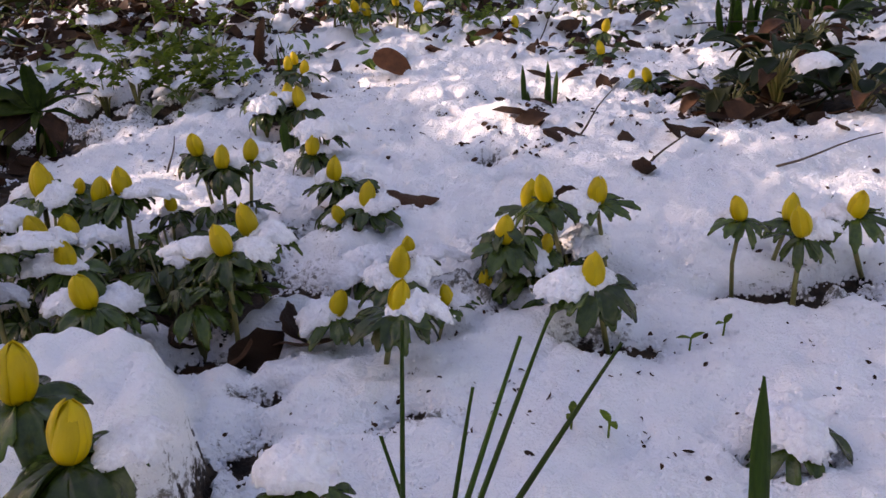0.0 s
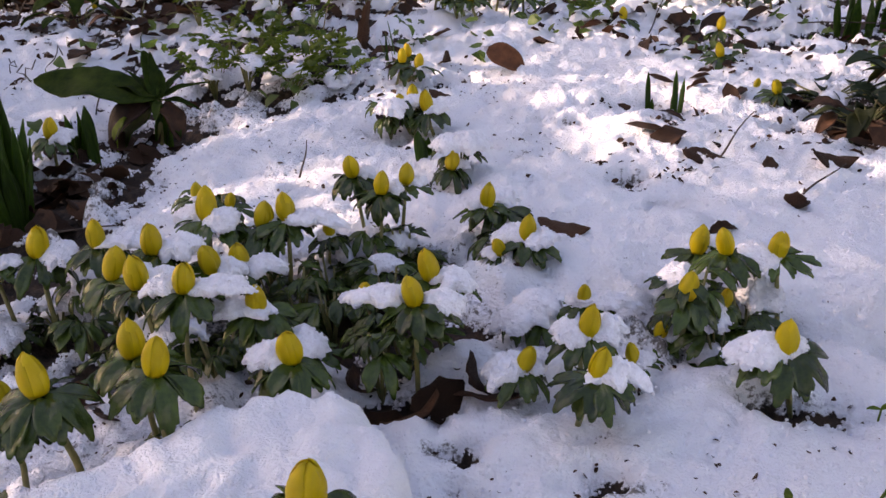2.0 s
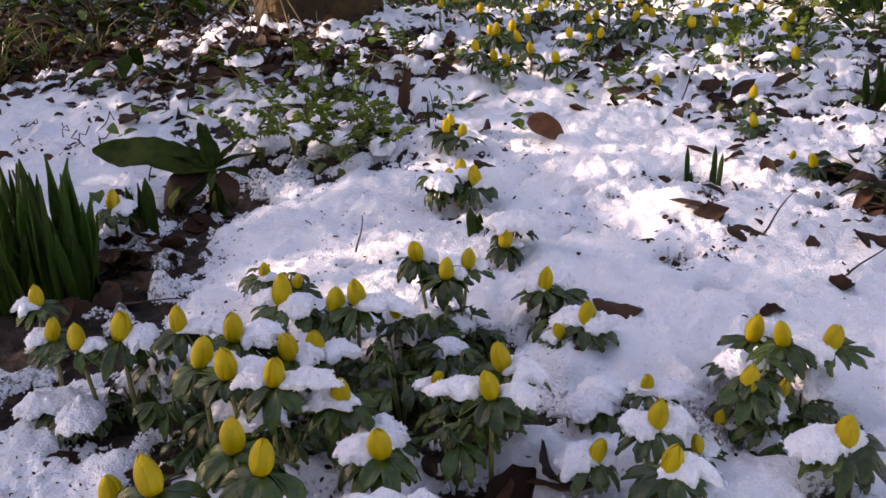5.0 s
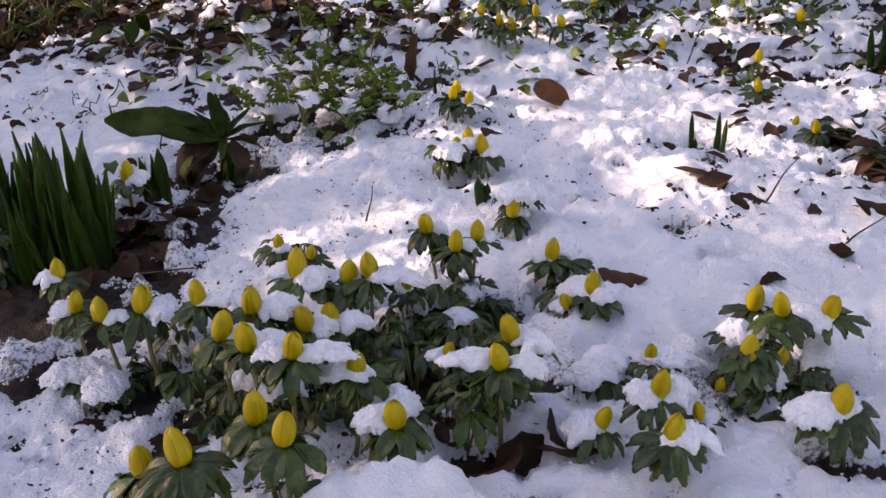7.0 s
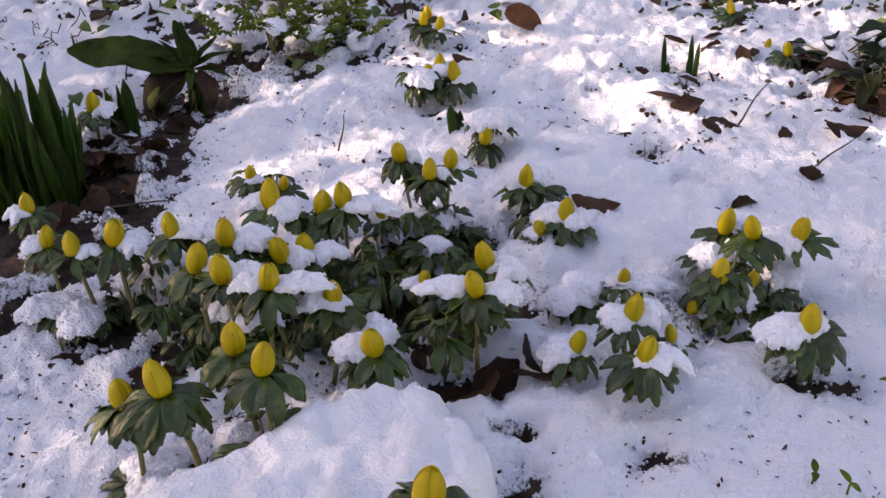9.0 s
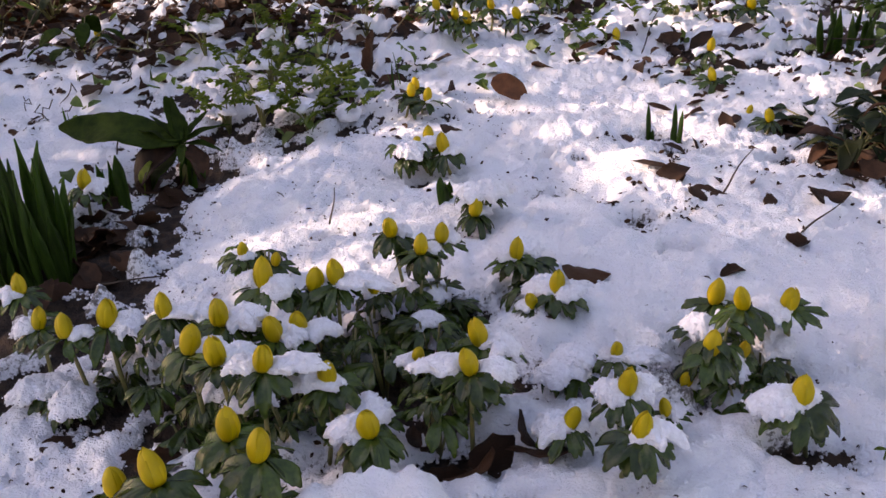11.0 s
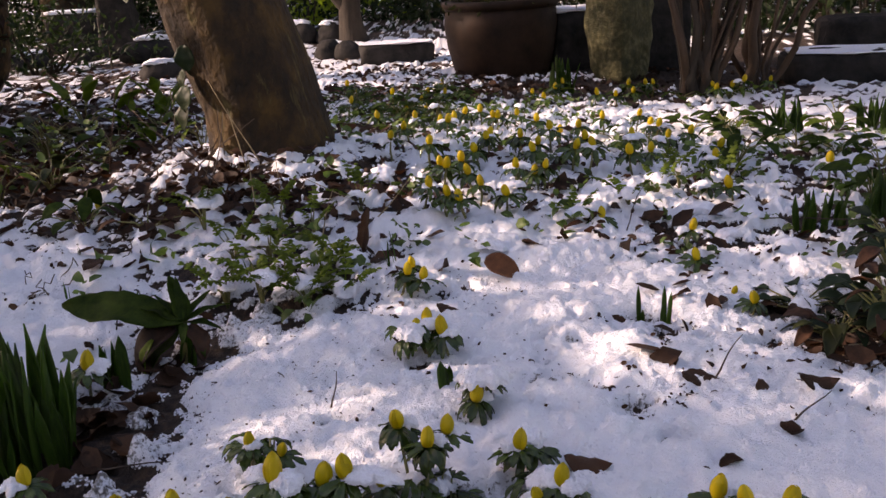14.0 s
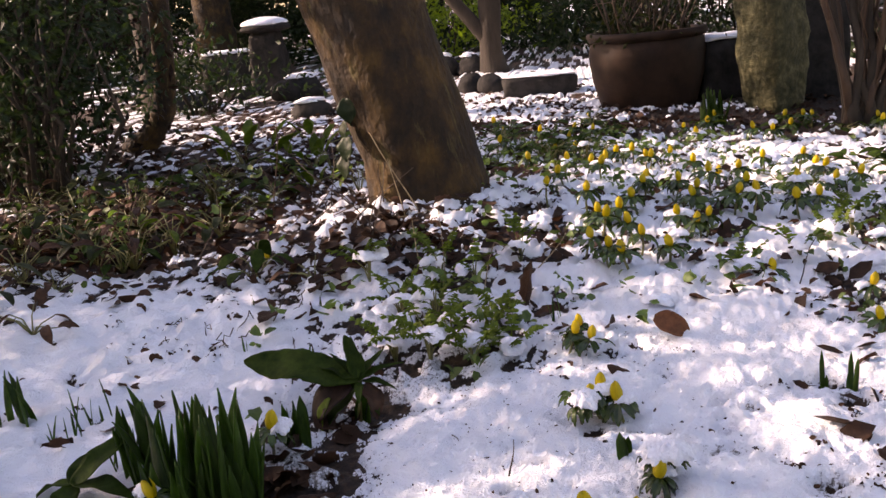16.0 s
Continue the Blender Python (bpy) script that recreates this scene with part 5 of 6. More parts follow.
tree2 = thing("tree", -0.71, 6.3, gz(-0.71, 6.3) - 0.03, "slim dark forked tree trunk standing in snow", "tree")
part("trunk", trunk_mesh("trunk", [(0, 0, 0), (-0.01, 0, 0.2), (0.0, 0, 0.5), (0.05, 0, 1.5)], [0.085, 0.07, 0.075, 0.06], M_BARK2, 16, 20, seed=7, flare=0.4), tree2)
part("limb", trunk_mesh("limb", [(-0.01, 0, 0.22), (-0.16, 0, 0.42), (-0.32, 0, 0.62), (-0.5, 0, 1.2)], [0.05, 0.045, 0.04, 0.03], M_BARK2, 12, 14, seed=8), tree2)
for x, y, pts, rr, lab in [(-2.08, 3.80, [(0, 0, 0), (0.07, 0, 0.06), (0.16, 0, 0.17), (0.195, 0, 0.32), (0.215, 0, 0.62), (0.25, 0, 1.6)], [0.060, 0.052, 0.047, 0.045, 0.045, 0.04], "bent mossy brown shrub stem"),
                           (-2.75, 5.6, [(0, 0, 0), (0.0, 0, 0.4), (-0.05, 0, 1.6)], [0.11, 0.09, 0.08], "upright grey-brown tree trunk"),
                           (-3.35, 8.3, [(0, 0, 0), (0.0, 0, 0.7), (0.03, 0, 2.0)], [0.19, 0.165, 0.15], "thick brown upright tree trunk"),
                           (-2.55, 3.4, [(0, 0, 0), (0.03, 0, 0.4), (0.05, 0, 1.6)], [0.03, 0.028, 0.025], "thin dark shrub stem"),
                           (-2.25, 3.2, [(0, 0, 0), (-0.03, 0, 0.4), (0.02, 0, 1.6)], [0.03, 0.028, 0.025], "thin dark shrub stem")]:
    t = thing("tree", x, y, gz(x, y) - 0.02, lab, "tree")
    part("trunk", trunk_mesh("trunk", pts, rr, M_BARK if x < -3 or "mossy" in lab else M_BARK2, 14, 30, seed=int(-x * 10), flare=0.2), t)


def lathe(profile, sides=40):
    """A form of revolution from (radius, height) pairs."""
    a = np.linspace(0, 2 * np.pi, sides, endpoint=False)
    v = np.concatenate([np.stack([r * np.cos(a), r * np.sin(a), 0 * a + z], -1) for r, z in profile])
    f = [(i * sides + j, i * sides + (j + 1) % sides, (i + 1) * sides + (j + 1) % sides, (i + 1) * sides + j) for i in range(len(profile) - 1) for j in range(sides)]
    return v, f


pot = thing("plant_pot", 0.115, 4.05, gz(0.115, 4.05) - 0.02, "large dark brown glazed pot with bare twigs", "pot")
part("body", mesh("body", *lathe([(0.0, 0.0), (0.19, 0.0), (0.215, 0.03), (0.245, 0.14), (0.258, 0.24), (0.25, 0.30), (0.235, 0.315), (0.22, 0.30), (0.215, 0.2), (0.0, 0.19)]), M_POT), pot)
part("rim", mesh("rim", *lathe([(0.237, 0.300), (0.258, 0.305), (0.268, 0.322), (0.262, 0.338), (0.240, 0.340), (0.228, 0.325), (0.237, 0.300)])  , M_POT), pot, label="thick rolled rim")
part("soil", mesh("soil", *lathe([(0.0, 0.285), (0.10, 0.29), (0.225, 0.28)], 24), M_SOIL), pot)
q = random.Random(77)
for i in range(46):
    a, r = q.uniform(0, 6.28), q.uniform(0.02, 0.2)
    b = np.array([r * math.cos(a), r * math.sin(a), 0.28])
    e = b + np.array([q.uniform(-0.25, 0.3), q.uniform(-0.15, 0.1), q.uniform(0.05, 0.4)])
    m2 = (b + e) / 2 + np.array([0, 0, q.uniform(0.05, 0.15)])
    part("twig", mesh("twig", *tube([b, m2, e], [0.005, 0.004, 0.0015], 5), M_TWIG), pot)

qn = np.random.default_rng(5)
hang = np.stack([qn.normal(-0.02, 0.13, 500), qn.normal(-0.05, 0.10, 500), 0.30 + np.abs(qn.normal(0, 0.10, 500))], -1)
part("foliage", leaf_cloud("foliage", hang, 0.035, 3, M_OLIVE), pot, label="thin green and brown foliage")

pot.scale = (0.93, 0.93, 0.96)

# squared granite post


def block_mesh(name, sx, sy, sz, mat, n=14, rough=0.01, seed=0, taper=1.0):
    """A worn stone block: a finely divided box with rounded, uneven faces, standing on z = 0."""
    bm = bmesh.new()
    bmesh.ops.create_cube(bm, size=1)
    bmesh.ops.subdivide_edges(bm, edges=bm.edges[:], cuts=n, use_grid_fill=True)
    for v in bm.verts:
        c = v.co * 2
        k = (abs(c.x) ** 8 + abs(c.y) ** 8 + abs(c.z) ** 8) ** (1 / 8)
        c = c / k
        p = Vector((c.x * sx / 2, c.y * sy / 2, (c.z + 1) * sz / 2))
        w = 1 + (taper - 1) * p.z / sz
        p.x, p.y = p.x * w, p.y * w
        d = noise.fractal(p * 9 + Vector((seed, seed * 2, 0)), 0.7, 2.1, 4)
        p += Vector((c.x, c.y, c.z * 0.6)) * rough * d
        v.co = p
    me = bpy.data.meshes.new(name)
    bm.to_mesh(me)
    bm.free()
    me.materials.append(mat)
    me.polygons.foreach_set("use_smooth", np.ones(len(me.polygons), bool))
    return me


solid("stone_post", block_mesh("stone_post", 0.19, 0.19, 1.5, M_GRANITE, 24, 0.015, 3, 0.92), "rough squared granite post standing in the bed", "post", m=pose(0.545, 3.62, gz(0.545, 3.62) - 0.03, 0, -4, 40))
solid("slate_slab", block_mesh("slate_slab", 0.26, 0.08, 1.3, M_STONE, 18, 0.006, 9, 0.96), "dark upright slate slab behind the granite post", "stone", m=pose(0.74, 3.84, gz(0.74, 3.84) - 0.03, 0, -2, 12))

# multi-stemmed shrub
shrub = thing("shrub", 0.70, 3.02, gz(0.70, 3.02) - 0.02, "bare shrub with many brown upright canes", "shrub")
q = random.Random(31)
for i in range(34):
    group = i % 3 == 2                       # two crowns, the second behind to the side
    a, r = q.uniform(0, 6.28), q.uniform(0.005, 0.07)
    b = np.array([r * math.cos(a) + (0.20 if group else -0.02), r * math.sin(a) * 0.7 + (0.16 if group else 0.0), 0])
    fan = 1.0 if i > 3 else 0.15
    out = np.array([b[0] + fan * (2.0 * r * math.cos(a) + q.uniform(-0.24, 0.42)), b[1] + q.uniform(-0.10, 0.10), q.uniform(0.7, 1.3)])
    bends = [b] + [b + (out - b) * u + np.array([q.uniform(-0.028, 0.028), q.uniform(-0.02, 0.02), 0]) for u in (0.08, 0.18, 0.3, 0.45, 0.7)] + [out]
    r0 = q.uniform(0.005, 0.017)
    part("cane", trunk_mesh("cane", bends, [r0 * 1.1, r0, r0 * 0.9, r0 * 0.8, r0 * 0.7, r0 * 0.6, r0 * 0.45], M_CANE if i % 3 else M_BARK2, 8, 26, 0.1, seed=i), shrub)
    if i % 2:
        s0 = b + (out - b) * q.uniform(0.1, 0.4)
        part("side_shoot", mesh("side_shoot", *tube([s0, s0 + np.array([q.uniform(-0.06, 0.06), q.uniform(-0.03, 0.03), 0.08]), s0 + np.array([q.uniform(-0.1, 0.1), q.uniform(-0.05, 0.05), 0.24])], [r0 * 0.45, r0 * 0.35, r0 * 0.15], 5), M_CANE), shrub)

# mushroom-shaped stone
staddle = thing("staddle_stone", -2.17, 6.1, gz(-2.17, 6.1) - 0.02, "mushroom-shaped stone with snow on its cap", "stone")
part("pillar", block_mesh("pillar", 0.24, 0.24, 0.44, M_STONE, 10, 0.012, 5, 0.8), staddle)
part("cap", clump_mesh("cap", 3, 0.165, 0.165, 0.06, M_STONE, 0.08, 3, 8), staddle, pose(0, 0, 0.455))
part("snow_cap", clump_mesh("snow_cap", 4, 0.155, 0.155, 0.045, M_SNOW, 0.10, 4, 14), staddle, pose(0, 0, 0.485), "smooth white snow")


def rock(x, y, sx, sy, sz, seed, label="grey garden stone with snow on top", snow=True):
    ob = thing("rock", x, y, gz(x, y) - 0.02, label, "rock", "garden stones", rz=seed * 47)
    part("stone", clump_mesh("stone", seed, sx, sy, sz, M_STONE, 0.16, 3, 7), ob, pose(0, 0, sz * 0.35))
    if snow:
        part("snow_cap", clump_mesh("snow_cap", seed + 9, sx * 0.60, sy * 0.60, sz * 0.20, M_SNOW, 0.45, 4, 18), ob, pose(0.08 * sx, 0, sz * 1.20), "smooth white snow")
    return ob


for n, a in enumerate([(-1.85, 5.6, 0.17, 0.13, 0.12), (-2.6, 5.7, 0.22, 0.13, 0.09), (-1.06, 6.45, 0.11, 0.10, 0.13), (-0.86, 6.4, 0.11, 0.10, 0.12), (-1.5, 4.6, 0.12, 0.10, 0.08), (-1.35, 5.0, 0.10, 0.09, 0.06), (-2.4, 6.0, 0.15, 0.12, 0.07)]):
    rock(*a, n + 1)


def slab(x, y, sx, sy, sz, seed, rz=0, label="dark stone block with a layer of snow", snow=0.02):
    ob = thing("stone_block", x, y, gz(x, y) - 0.02, label, "stone", "garden stones", rz=rz)
    part("stone", block_mesh("stone", sx, sy, sz, M_STONE, 8, 0.012, seed), ob)
    if snow:
        part("snow_cap", block_mesh("snow_cap", sx * 0.97, sy * 0.97, snow * 2, M_SNOW, 14, 0.012, seed + 3), ob, pose(0, 0, sz - snow * 0.8), "smooth white snow")
    return ob


for n, a in enumerate([(-0.74, 5.05, 0.09, 0.08, 0.09), (-0.62, 4.95, 0.08, 0.07, 0.08)]):
    rock(*a, n + 21, "rounded bare brown edging stone", False)
slab(-0.36, 4.72, 0.36, 0.18, 0.12, 8, 4, "dark mossy edging stone with patchy thin snow", 0.003)
slab(-2.75, 6.9, 0.36, 0.3, 0.30, 2, 5, snow=0.012)
slab(1.52, 3.25, 0.95, 0.26, 0.12, 3, -10, snow=0.003)
slab(1.62, 3.78, 0.5, 0.22, 0.20, 4, -5, "dark stone block in the shade", snow=0)
slab(2.05, 3.75, 0.5, 0.25, 0.36, 5, -12, "tall dark stone block in the shade", snow=0)
slab(0.42, 4.15, 0.24, 0.3, 0.27, 6, 15, "dark stone trough with thin snow", 0.008)

# ---- hedges and evergreen shrubs ----


def shrub_points(cx, cy, z0, rx, ry, h, n, seed):
    q = np.random.default_rng(seed)
    c = q.normal(size=(max(8, n // 60), 3)) * (rx * 0.45, ry * 0.45, h * 0.26) + (0, 0, h * 0.55)
    p = c[q.integers(0, len(c), n)] + q.normal(size=(n, 3)) * 0.09
    p[:, 2] = np.clip(p[:, 2], 0.02, None)
    return p


def evergreen(x, y, rx, ry, h, n, size, seed, label, mat=M_EVER, stems=6):
    ob = thing("evergreen_shrub", x, y, gz(x, y) - 0.02, label, "shrub", "evergreen shrubs")
    q = random.Random(seed)
    for i in range(stems):
        e = (q.uniform(-rx, rx) * 0.7, q.uniform(-ry, ry) * 0.7, h * q.uniform(0.6, 0.95))
        b = (e[0] * 0.35, e[1] * 0.35, 0)
        part("branch", mesh("branch", *tube([b, ((b[0] + e[0]) / 2 + q.uniform(-0.14, 0.14), (b[1] + e[1]) / 2, e[2] * 0.5), e], [0.010, 0.007, 0.003], 6), M_BARK2), ob)
    part("foliage", leaf_cloud("foliage", shrub_points(0, 0, 0, rx, ry, h, n, seed), size, seed, mat), ob)
    return ob


evergreen(-1.95, 2.75, 0.38, 0.30, 1.0, 1900, 0.042, 1, "dense dark evergreen shrub with narrow leaves", stems=16)
evergreen(-1.72, 2.55, 0.28, 0.25, 0.8, 2200, 0.036, 8, "dark evergreen shrub with many thin stems", M_EVER, 14)
evergreen(-2.05, 3.05, 0.35, 0.28, 1.0, 2400, 0.042, 9, "dark brown-leaved shrub beside the evergreen", M_PURPLE, 14)
evergreen(-2.35, 3.2, 0.45, 0.35, 1.2, 2200, 0.05, 7, "dense dark evergreen shrub with many stems", stems=12)
evergreen(-2.6, 3.6, 0.55, 0.4, 1.5, 3000, 0.06, 2, "dense dark evergreen shrub", stems=8)
# unseen shrub, added to keep the sun off the shrubs at the left
evergreen(-4.3, 3.5, 0.6, 0.5, 2.0, 3000, 0.085, 11, "dense dark evergreen shrub added out of view to block the sun", stems=8)
evergreen(-2.3, 5.2, 0.4, 0.25, 0.35, 900, 0.05, 3, "low evergreen shrub beside snowy stones", stems=8)
evergreen(-1.3, 7.6, 0.9, 0.4, 0.7, 2200, 0.06, 4, "low green shrub at the path", M_HERB)
evergreen(0.2, 7.4, 0.9, 0.4, 0.7, 2200, 0.06, 5, "green shrub with small leaves near the pot", M_EVER)
# those beside and behind the camera are unseen, added to cut sky light
for n, (x, y) in enumerate([(-5.5, 9.0), (-3.8, 10.2), (-2.0, 10.6), (-0.3, 9.8), (1.4, 8.6), (2.8, 7.2), (3.6, 5.4), (-4.9, 7.6), (-7.4, 9.4), (-6.4, 11.2), (-4.6, 12.0), (-1.2, 12.2), (0.6, 11.4), (4.9, 1.8), (5.0, 0.0), (4.6, -1.8), (3.4, -3.4), (1.7, -4.4), (-0.2, -4.8), (-2.1, -4.5), (-3.9, -3.6), (-5.2, -2.2), (-5.9, -0.4), (1.3, 5.2), (2.4, 5.6), (4.2, 3.6)]):
    evergreen(x, y, 1.0, 0.7, 3.8, 5200, 0.115, 20 + n, "dark small-leaved evergreen hedge shrub, some added out of view to block light", stems=7)
for n, (x, y) in enumerate([(-7.0, 8.6), (-6.1, 8.9), (-5.2, 9.3), (-4.3, 9.4), (-3.4, 9.6), (-2.5, 9.5), (-1.6, 9.3), (-0.7, 9.0), (0.2, 8.7), (1.1, 8.2), (1.9, 7.4), (2.6, 6.6)]):
    evergreen(x, y, 0.75, 0.3, 0.95, 2300, 0.075, 60 + n, "low dense evergreen shrub along the garden edge", stems=6)

for n, (x, y) in enumerate([(-9.5, 11.0), (-8.0, 12.4), (-6.5, 13.4), (-5.0, 14.0), (-3.5, 14.3), (-2.0, 14.2), (-0.5, 13.8), (1.0, 13.0), (2.4, 11.6), (3.6, 9.8)]):
    evergreen(x, y, 1.5, 0.9, 3.4, 5200, 0.20, 90 + n, "dark evergreen hedge at the back of the garden", stems=6)

# unseen evergreen trees added out of view towards the sun; their crowns dapple the bed


def unseen_shade_tree(x, y, centre, spread, clumps, leaves, seed):
    ob = thing("tree", x, y, gz(x, y) - 0.05, "unseen evergreen tree added out of view to shade the bed", "tree")
    part("trunk", trunk_mesh("trunk", [(0, 0, 0), (0.05, 0, 1.2), (0.1, 0.05, 3.6)], [0.13, 0.10, 0.04], M_BARK2, 14, 20, seed=2, flare=0.3), ob)
    qn = np.random.default_rng(seed)
    c = np.array(centre) + qn.normal(size=(clumps, 3)) * spread
    part("crown", leaf_cloud("crown", c[qn.integers(0, clumps, leaves)] + qn.normal(size=(leaves, 3)) * 0.11, 0.085, 9, M_EVER), ob)
    for e in c[::4]:
        part("limb", mesh("limb", *tube([(0.05, 0.02, e[2] * 0.8), ((e[0] + 0.05) / 2, e[1] / 2, e[2] * 0.95), tuple(e)], [0.022, 0.014, 0.006], 6), M_BARK2), ob)


# each crown is set along the sun's line to the ground it should shade
unseen_shade_tree(-4.9, 0.9, (1.45, 0.45, 1.75), (0.65, 0.62, 0.45), 105, 5800, 12)
unseen_shade_tree(-4.6, 2.1, (1.15, -0.58, 1.24), (0.40, 0.22, 0.09), 30, 750, 19)
unseen_shade_tree(-5.3, 0.1, (1.75, 0.66, 1.75), (0.50, 0.26, 0.36), 55, 3100, 17)
unseen_shade_tree(-3.9, 4.6, (1.3, -1.00, 2.3), (0.45, 0.36, 0.20), 80, 6000, 14)


# ---- litter and ground cover too small to count ----


def flat_leaves(name, xs, ys, lift, size, seed, mat, tilt=0.5):
    """Small curled leaves lying on the ground, joined."""
    q = np.random.default_rng(seed)
    k = len(xs)
    z = ground_height(xs, ys) + q.uniform(0.0, 1.0, k) * lift
    a = q.uniform(0, 2 * np.pi, k)
    nrm = np.stack([q.normal(0, tilt, k), q.normal(0, tilt, k), np.ones(k)], -1)
    nrm /= np.linalg.norm(nrm, axis=1, keepdims=True)
    d = np.stack([np.cos(a), np.sin(a), 0 * a], -1)
    d -= nrm * (d * nrm).sum(1, keepdims=True)
    d /= np.linalg.norm(d, axis=1, keepdims=True)
    w = np.cross(nrm, d)
    ln = (size * q.uniform(0.5, 1.4, k))[:, None]
    wd = ln * q.uniform(0.22, 0.36, (k, 1))
    c = q.uniform(-0.25, 0.3, (k, 1)) * ln
    p = np.stack([xs, ys, z], -1)
    row = lambda u, half, up: [p + d * ln * u + w * wd * half + nrm * up, p + d * ln * u, p + d * ln * u - w * wd * half + nrm * up]
    pts = [p - d * ln * 0.5 + nrm * c] + row(-0.2, 0.9, 0.10 * ln) + row(0.2, 0.8, 0.10 * ln) + [p + d * ln * 0.5 + nrm * c]
    v = np.stack(pts, 1).reshape(-1, 3)
    b = np.arange(k) * 8
    tri = lambda i, j, m: np.stack([b + i, b + j, b + m], 1).tolist()
    quad = lambda i, j, m, o: np.stack([b + i, b + j, b + m, b + o], 1).tolist()
    f = tri(0, 2, 1) + tri(0, 3, 2) + quad(1, 2, 5, 4) + quad(2, 3, 6, 5) + tri(4, 5, 7) + tri(5, 6, 7)
    return mesh(name, v, f, mat)


def blotches(seed, n, cx, cy, sx, sy, k=40, spread=0.05):
    q = np.random.default_rng(seed)
    c = q.normal(size=(k, 2)) * (sx, sy) + (cx, cy)
    p = c[q.integers(0, k, n)] + q.normal(size=(n, 2)) * spread
    return p[:, 0], p[:, 1]


for n, (seed, count_, cx, cy, sx, sy, k, spread) in enumerate([(1, 1100, -1.3, 2.05, 0.28, 0.22, 60, 0.07), (2, 260, -0.58, 1.62, 0.16, 0.07, 30, 0.04), (3, 900, -1.1, 2.75, 0.5, 0.4, 60, 0.08), (8, 2600, -1.6, 3.8, 0.7, 0.7, 120, 0.12), (9, 500, 0.6, 3.9, 0.6, 0.4, 40, 0.1), (4, 420, 0.10, 3.35, 0.35, 0.12, 30, 0.07), (5, 180, 0.1, 1.9, 0.4, 0.45, 40, 0.05), (6, 36, -0.55, 0.88, 0.05, 0.09, 16, 0.02), (7, 50, 0.32, 0.95, 0.03, 0.04, 12, 0.02)]):
    solid("leaf_litter", flat_leaves("leaf_litter", *blotches(seed, count_, cx, cy, sx, sy, k, spread), 0.012, 0.035, seed, M_LITTER), "loose brown leaf litter poking through snow", "leaf litter", kind="stuff")
for n, (seed, count_, cx, cy, sx, sy, k, spread, lift) in enumerate([(11, 620, 0.15, 2.0, 0.34, 0.42, 110, 0.025, 0.035), (12, 350, -1.35, 2.1, 0.3, 0.28, 50, 0.05, 0.12), (13, 600, -0.25, 2.75, 0.25, 0.25, 40, 0.05, 0.05), (14, 130, -0.42, 1.36, 0.12, 0.13, 14, 0.016, 0.045), (15, 300, 0.5, 1.75, 0.2, 0.3, 40, 0.03, 0.03)]):
    solid("ground_cover", flat_leaves("ground_cover", *blotches(seed, count_, cx, cy, sx, sy, k, spread), lift, 0.020, seed, M_COVER, 0.8), "small green ground-cover leaves in the snow", "ground cover", kind="stuff")
for n, (seed, cx, cy, sx, sy, k) in enumerate([(21, 0.12, 2.0, 0.35, 0.45, 45), (22, -1.1, 2.2, 0.4, 0.4, 8), (23, -0.42, 1.35, 0.13, 0.14, 12), (24, -1.5, 3.6, 0.6, 0.6, 40)]):
    q = random.Random(seed)
    for i in range(k):
        x, y = q.gauss(cx, sx), q.gauss(cy, sy)
        if y < 1.15:
            continue
        solid("snow_lump", SMALL_CAPS[q.randrange(8)], "small lump of crumbly snow on leaves", "snow", "snow lumps", m=pose(x, y, gz(x, y) + q.uniform(0.0, 0.012), 0, 0, q.uniform(0, 360)) @ Matrix.Scale(q.uniform(0.9, 1.9), 4))


def scatter_near_bare(seed, n, x0, x1, y0, y1, lo, hi):
    """Places where the snow is thin, for crumbs and specks."""
    q = np.random.default_rng(seed)
    x, y = q.uniform(x0, x1, n * 30), q.uniform(y0, y1, n * 30)
    d = snow_depth(x, y)
    keep = (d > lo) & (d < hi)
    return x[keep][:n], y[keep][:n]


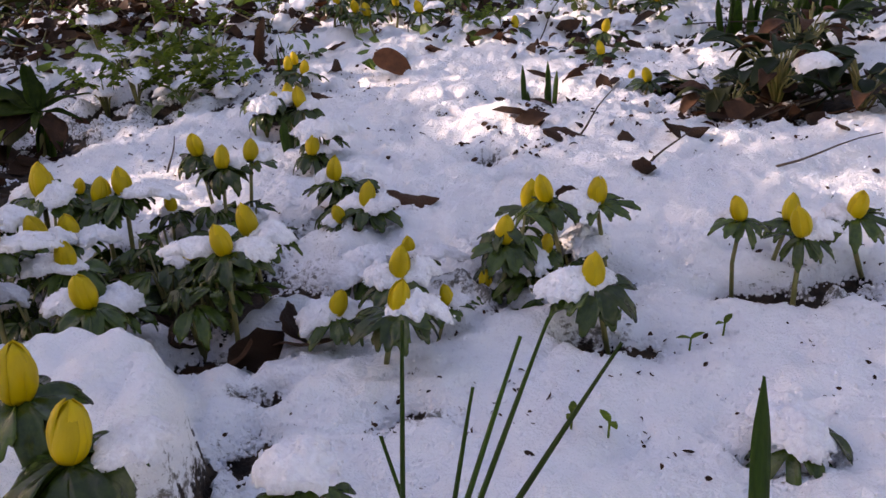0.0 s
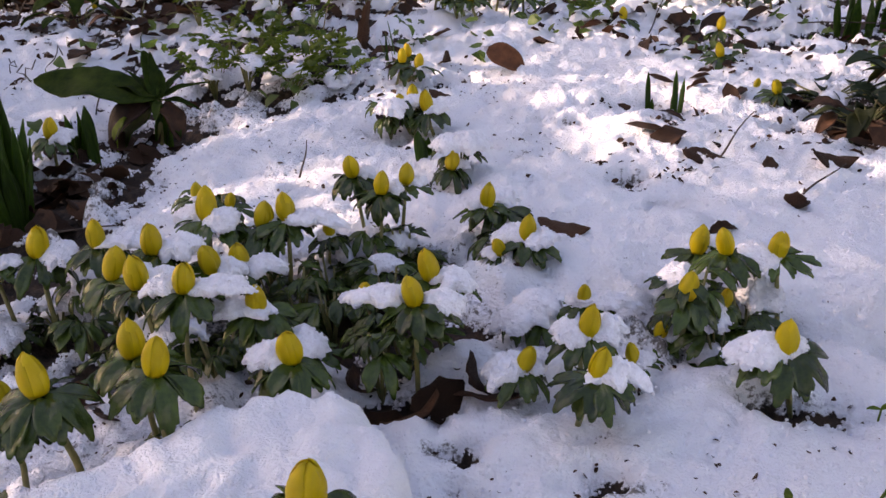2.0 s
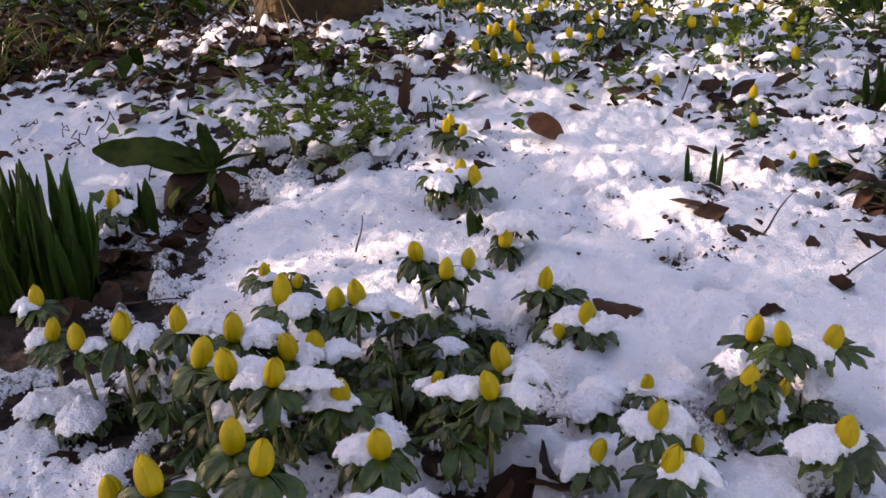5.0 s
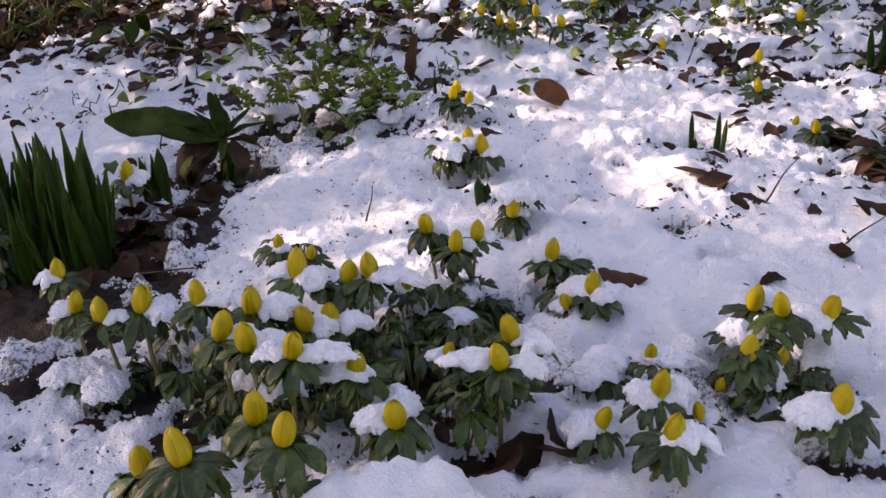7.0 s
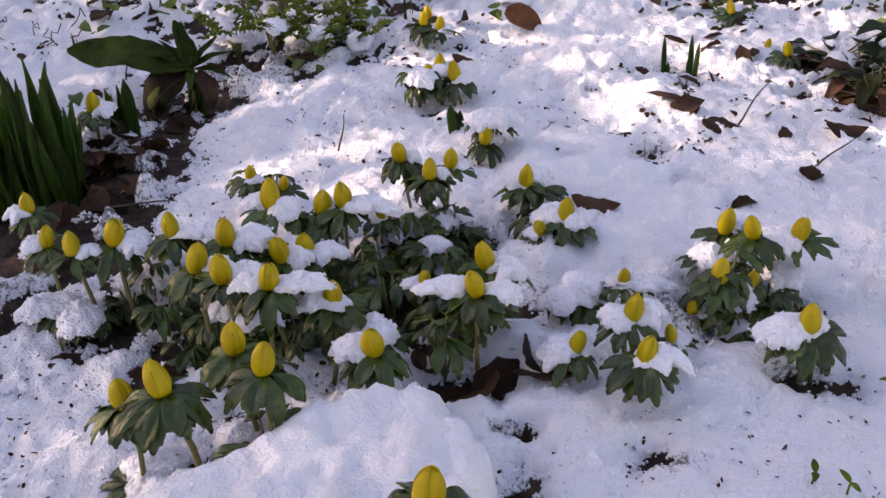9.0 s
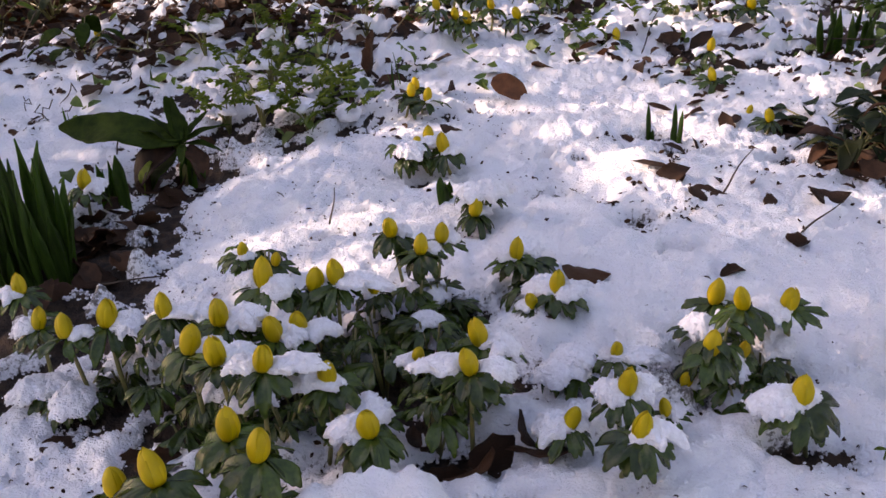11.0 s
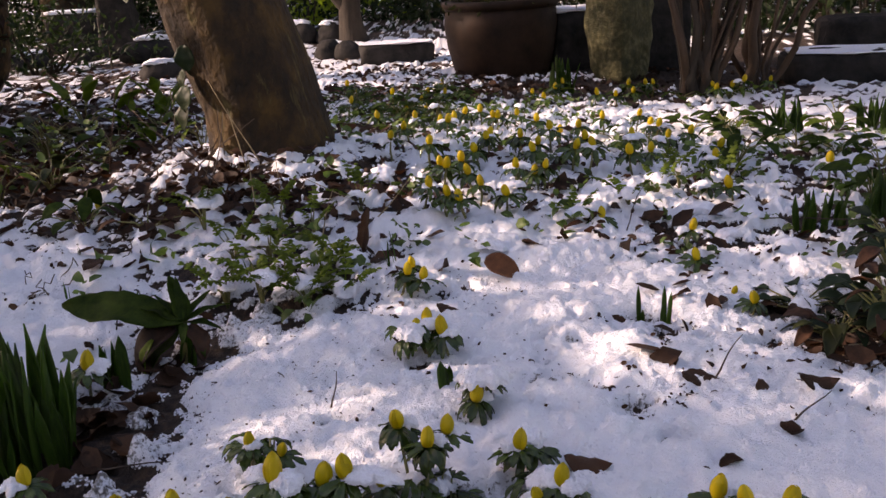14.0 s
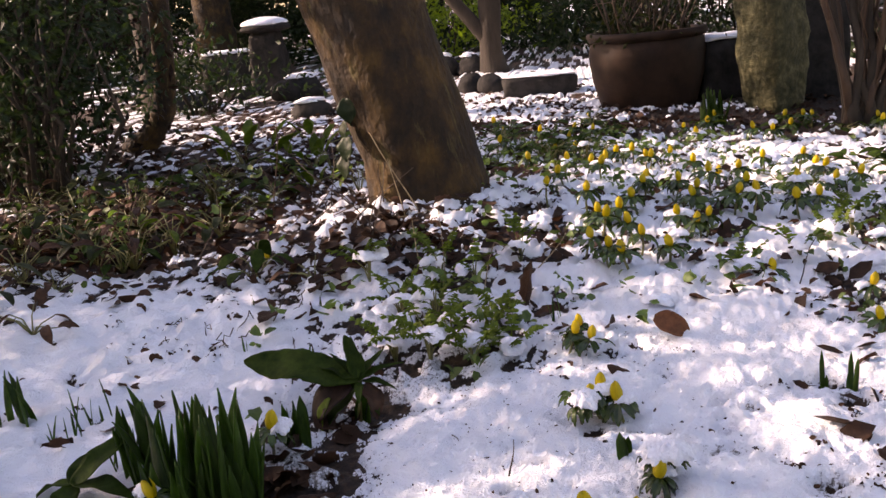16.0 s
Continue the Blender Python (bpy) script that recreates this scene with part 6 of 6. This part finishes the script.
def crumb_mesh(name, xs, ys, size, seed, mat):
    q = np.random.default_rng(seed)
    bm = bmesh.new()
    bmesh.ops.create_icosphere(bm, subdivisions=1, radius=1)
    bv = np.array([v.co[:] for v in bm.verts])
    bf = np.array([[v.index for v in f.verts] for f in bm.faces])
    bm.free()
    k = len(xs)
    sc = size * q.uniform(0.4, 1.3, (k, 1, 1)) * q.uniform(0.7, 1.2, (k, 1, 3))
    v = bv[None] * (1 + q.uniform(-0.25, 0.25, (k, len(bv), 1))) * sc
    v += np.stack([xs, ys, ground_height(xs, ys) + q.uniform(0, 0.5, k) * size], -1)[:, None]
    f = (bf[None] + (np.arange(k) * len(bv))[:, None, None]).reshape(-1, 3)
    return mesh(name, v.reshape(-1, 3), f, mat)


solid("snow_crumbs", crumb_mesh("snow_crumbs", *scatter_near_bare(1, 9000, -0.62, 0.36, 0.30, 1.15, -0.0015, 0.003), 0.0015, 5, M_SNOW), "loose crumbs of snow at bare patches", "snow", kind="stuff")
solid("snow_crumbs", crumb_mesh("snow_crumbs", *scatter_near_bare(2, 4000, -1.5, 0.7, 1.15, 2.6, -0.01, 0.004), 0.0035, 6, M_SNOW), "loose crumbs of snow on the litter", "snow", kind="stuff")
solid("dark_specks", flat_leaves("dark_specks", *scatter_near_bare(3, 1800, -0.62, 0.36, 0.30, 1.3, 0.001, 0.010), 0.002, 0.0035, 31, M_LITTER, 0.9), "tiny dark specks of litter on snow", "leaf litter", kind="stuff")
solid("dark_specks", flat_leaves("dark_specks", *scatter_near_bare(4, 110, -0.62, 0.40, 0.35, 1.5, 0.006, 0.02), 0.002, 0.006, 32, M_LITTER, 0.9), "scattered dark specks of litter on snow", "leaf litter", kind="stuff")
solid("dark_specks", flat_leaves("dark_specks", *blotches(41, 130, -0.78, 1.35, 0.16, 0.20, 40, 0.012), 0.004, 0.008, 33, M_LITTER, 0.9), "scattered dark leaf scraps on snow", "leaf litter", kind="stuff")
solid("dark_specks", flat_leaves("dark_specks", *blotches(42, 130, 0.02, 0.92, 0.12, 0.10, 16, 0.006), 0.003, 0.006, 34, M_LITTER, 0.9), "clusters of dark crumbs on snow", "leaf litter", kind="stuff")
solid("dark_specks", flat_leaves("dark_specks", *blotches(43, 500, 0.2, 1.7, 0.35, 0.35, 90, 0.02), 0.004, 0.016, 35, M_LITTER, 0.9), "scattered dark leaf scraps between the plants", "leaf litter", kind="stuff")
solid("snow_crumbs", crumb_mesh("snow_crumbs", *scatter_near_bare(5, 7000, -0.62, 0.36, 0.30, 1.25, 0.002, 0.02), 0.0013, 7, M_SNOW), "granular crust of loose snow crystals", "snow", kind="stuff")
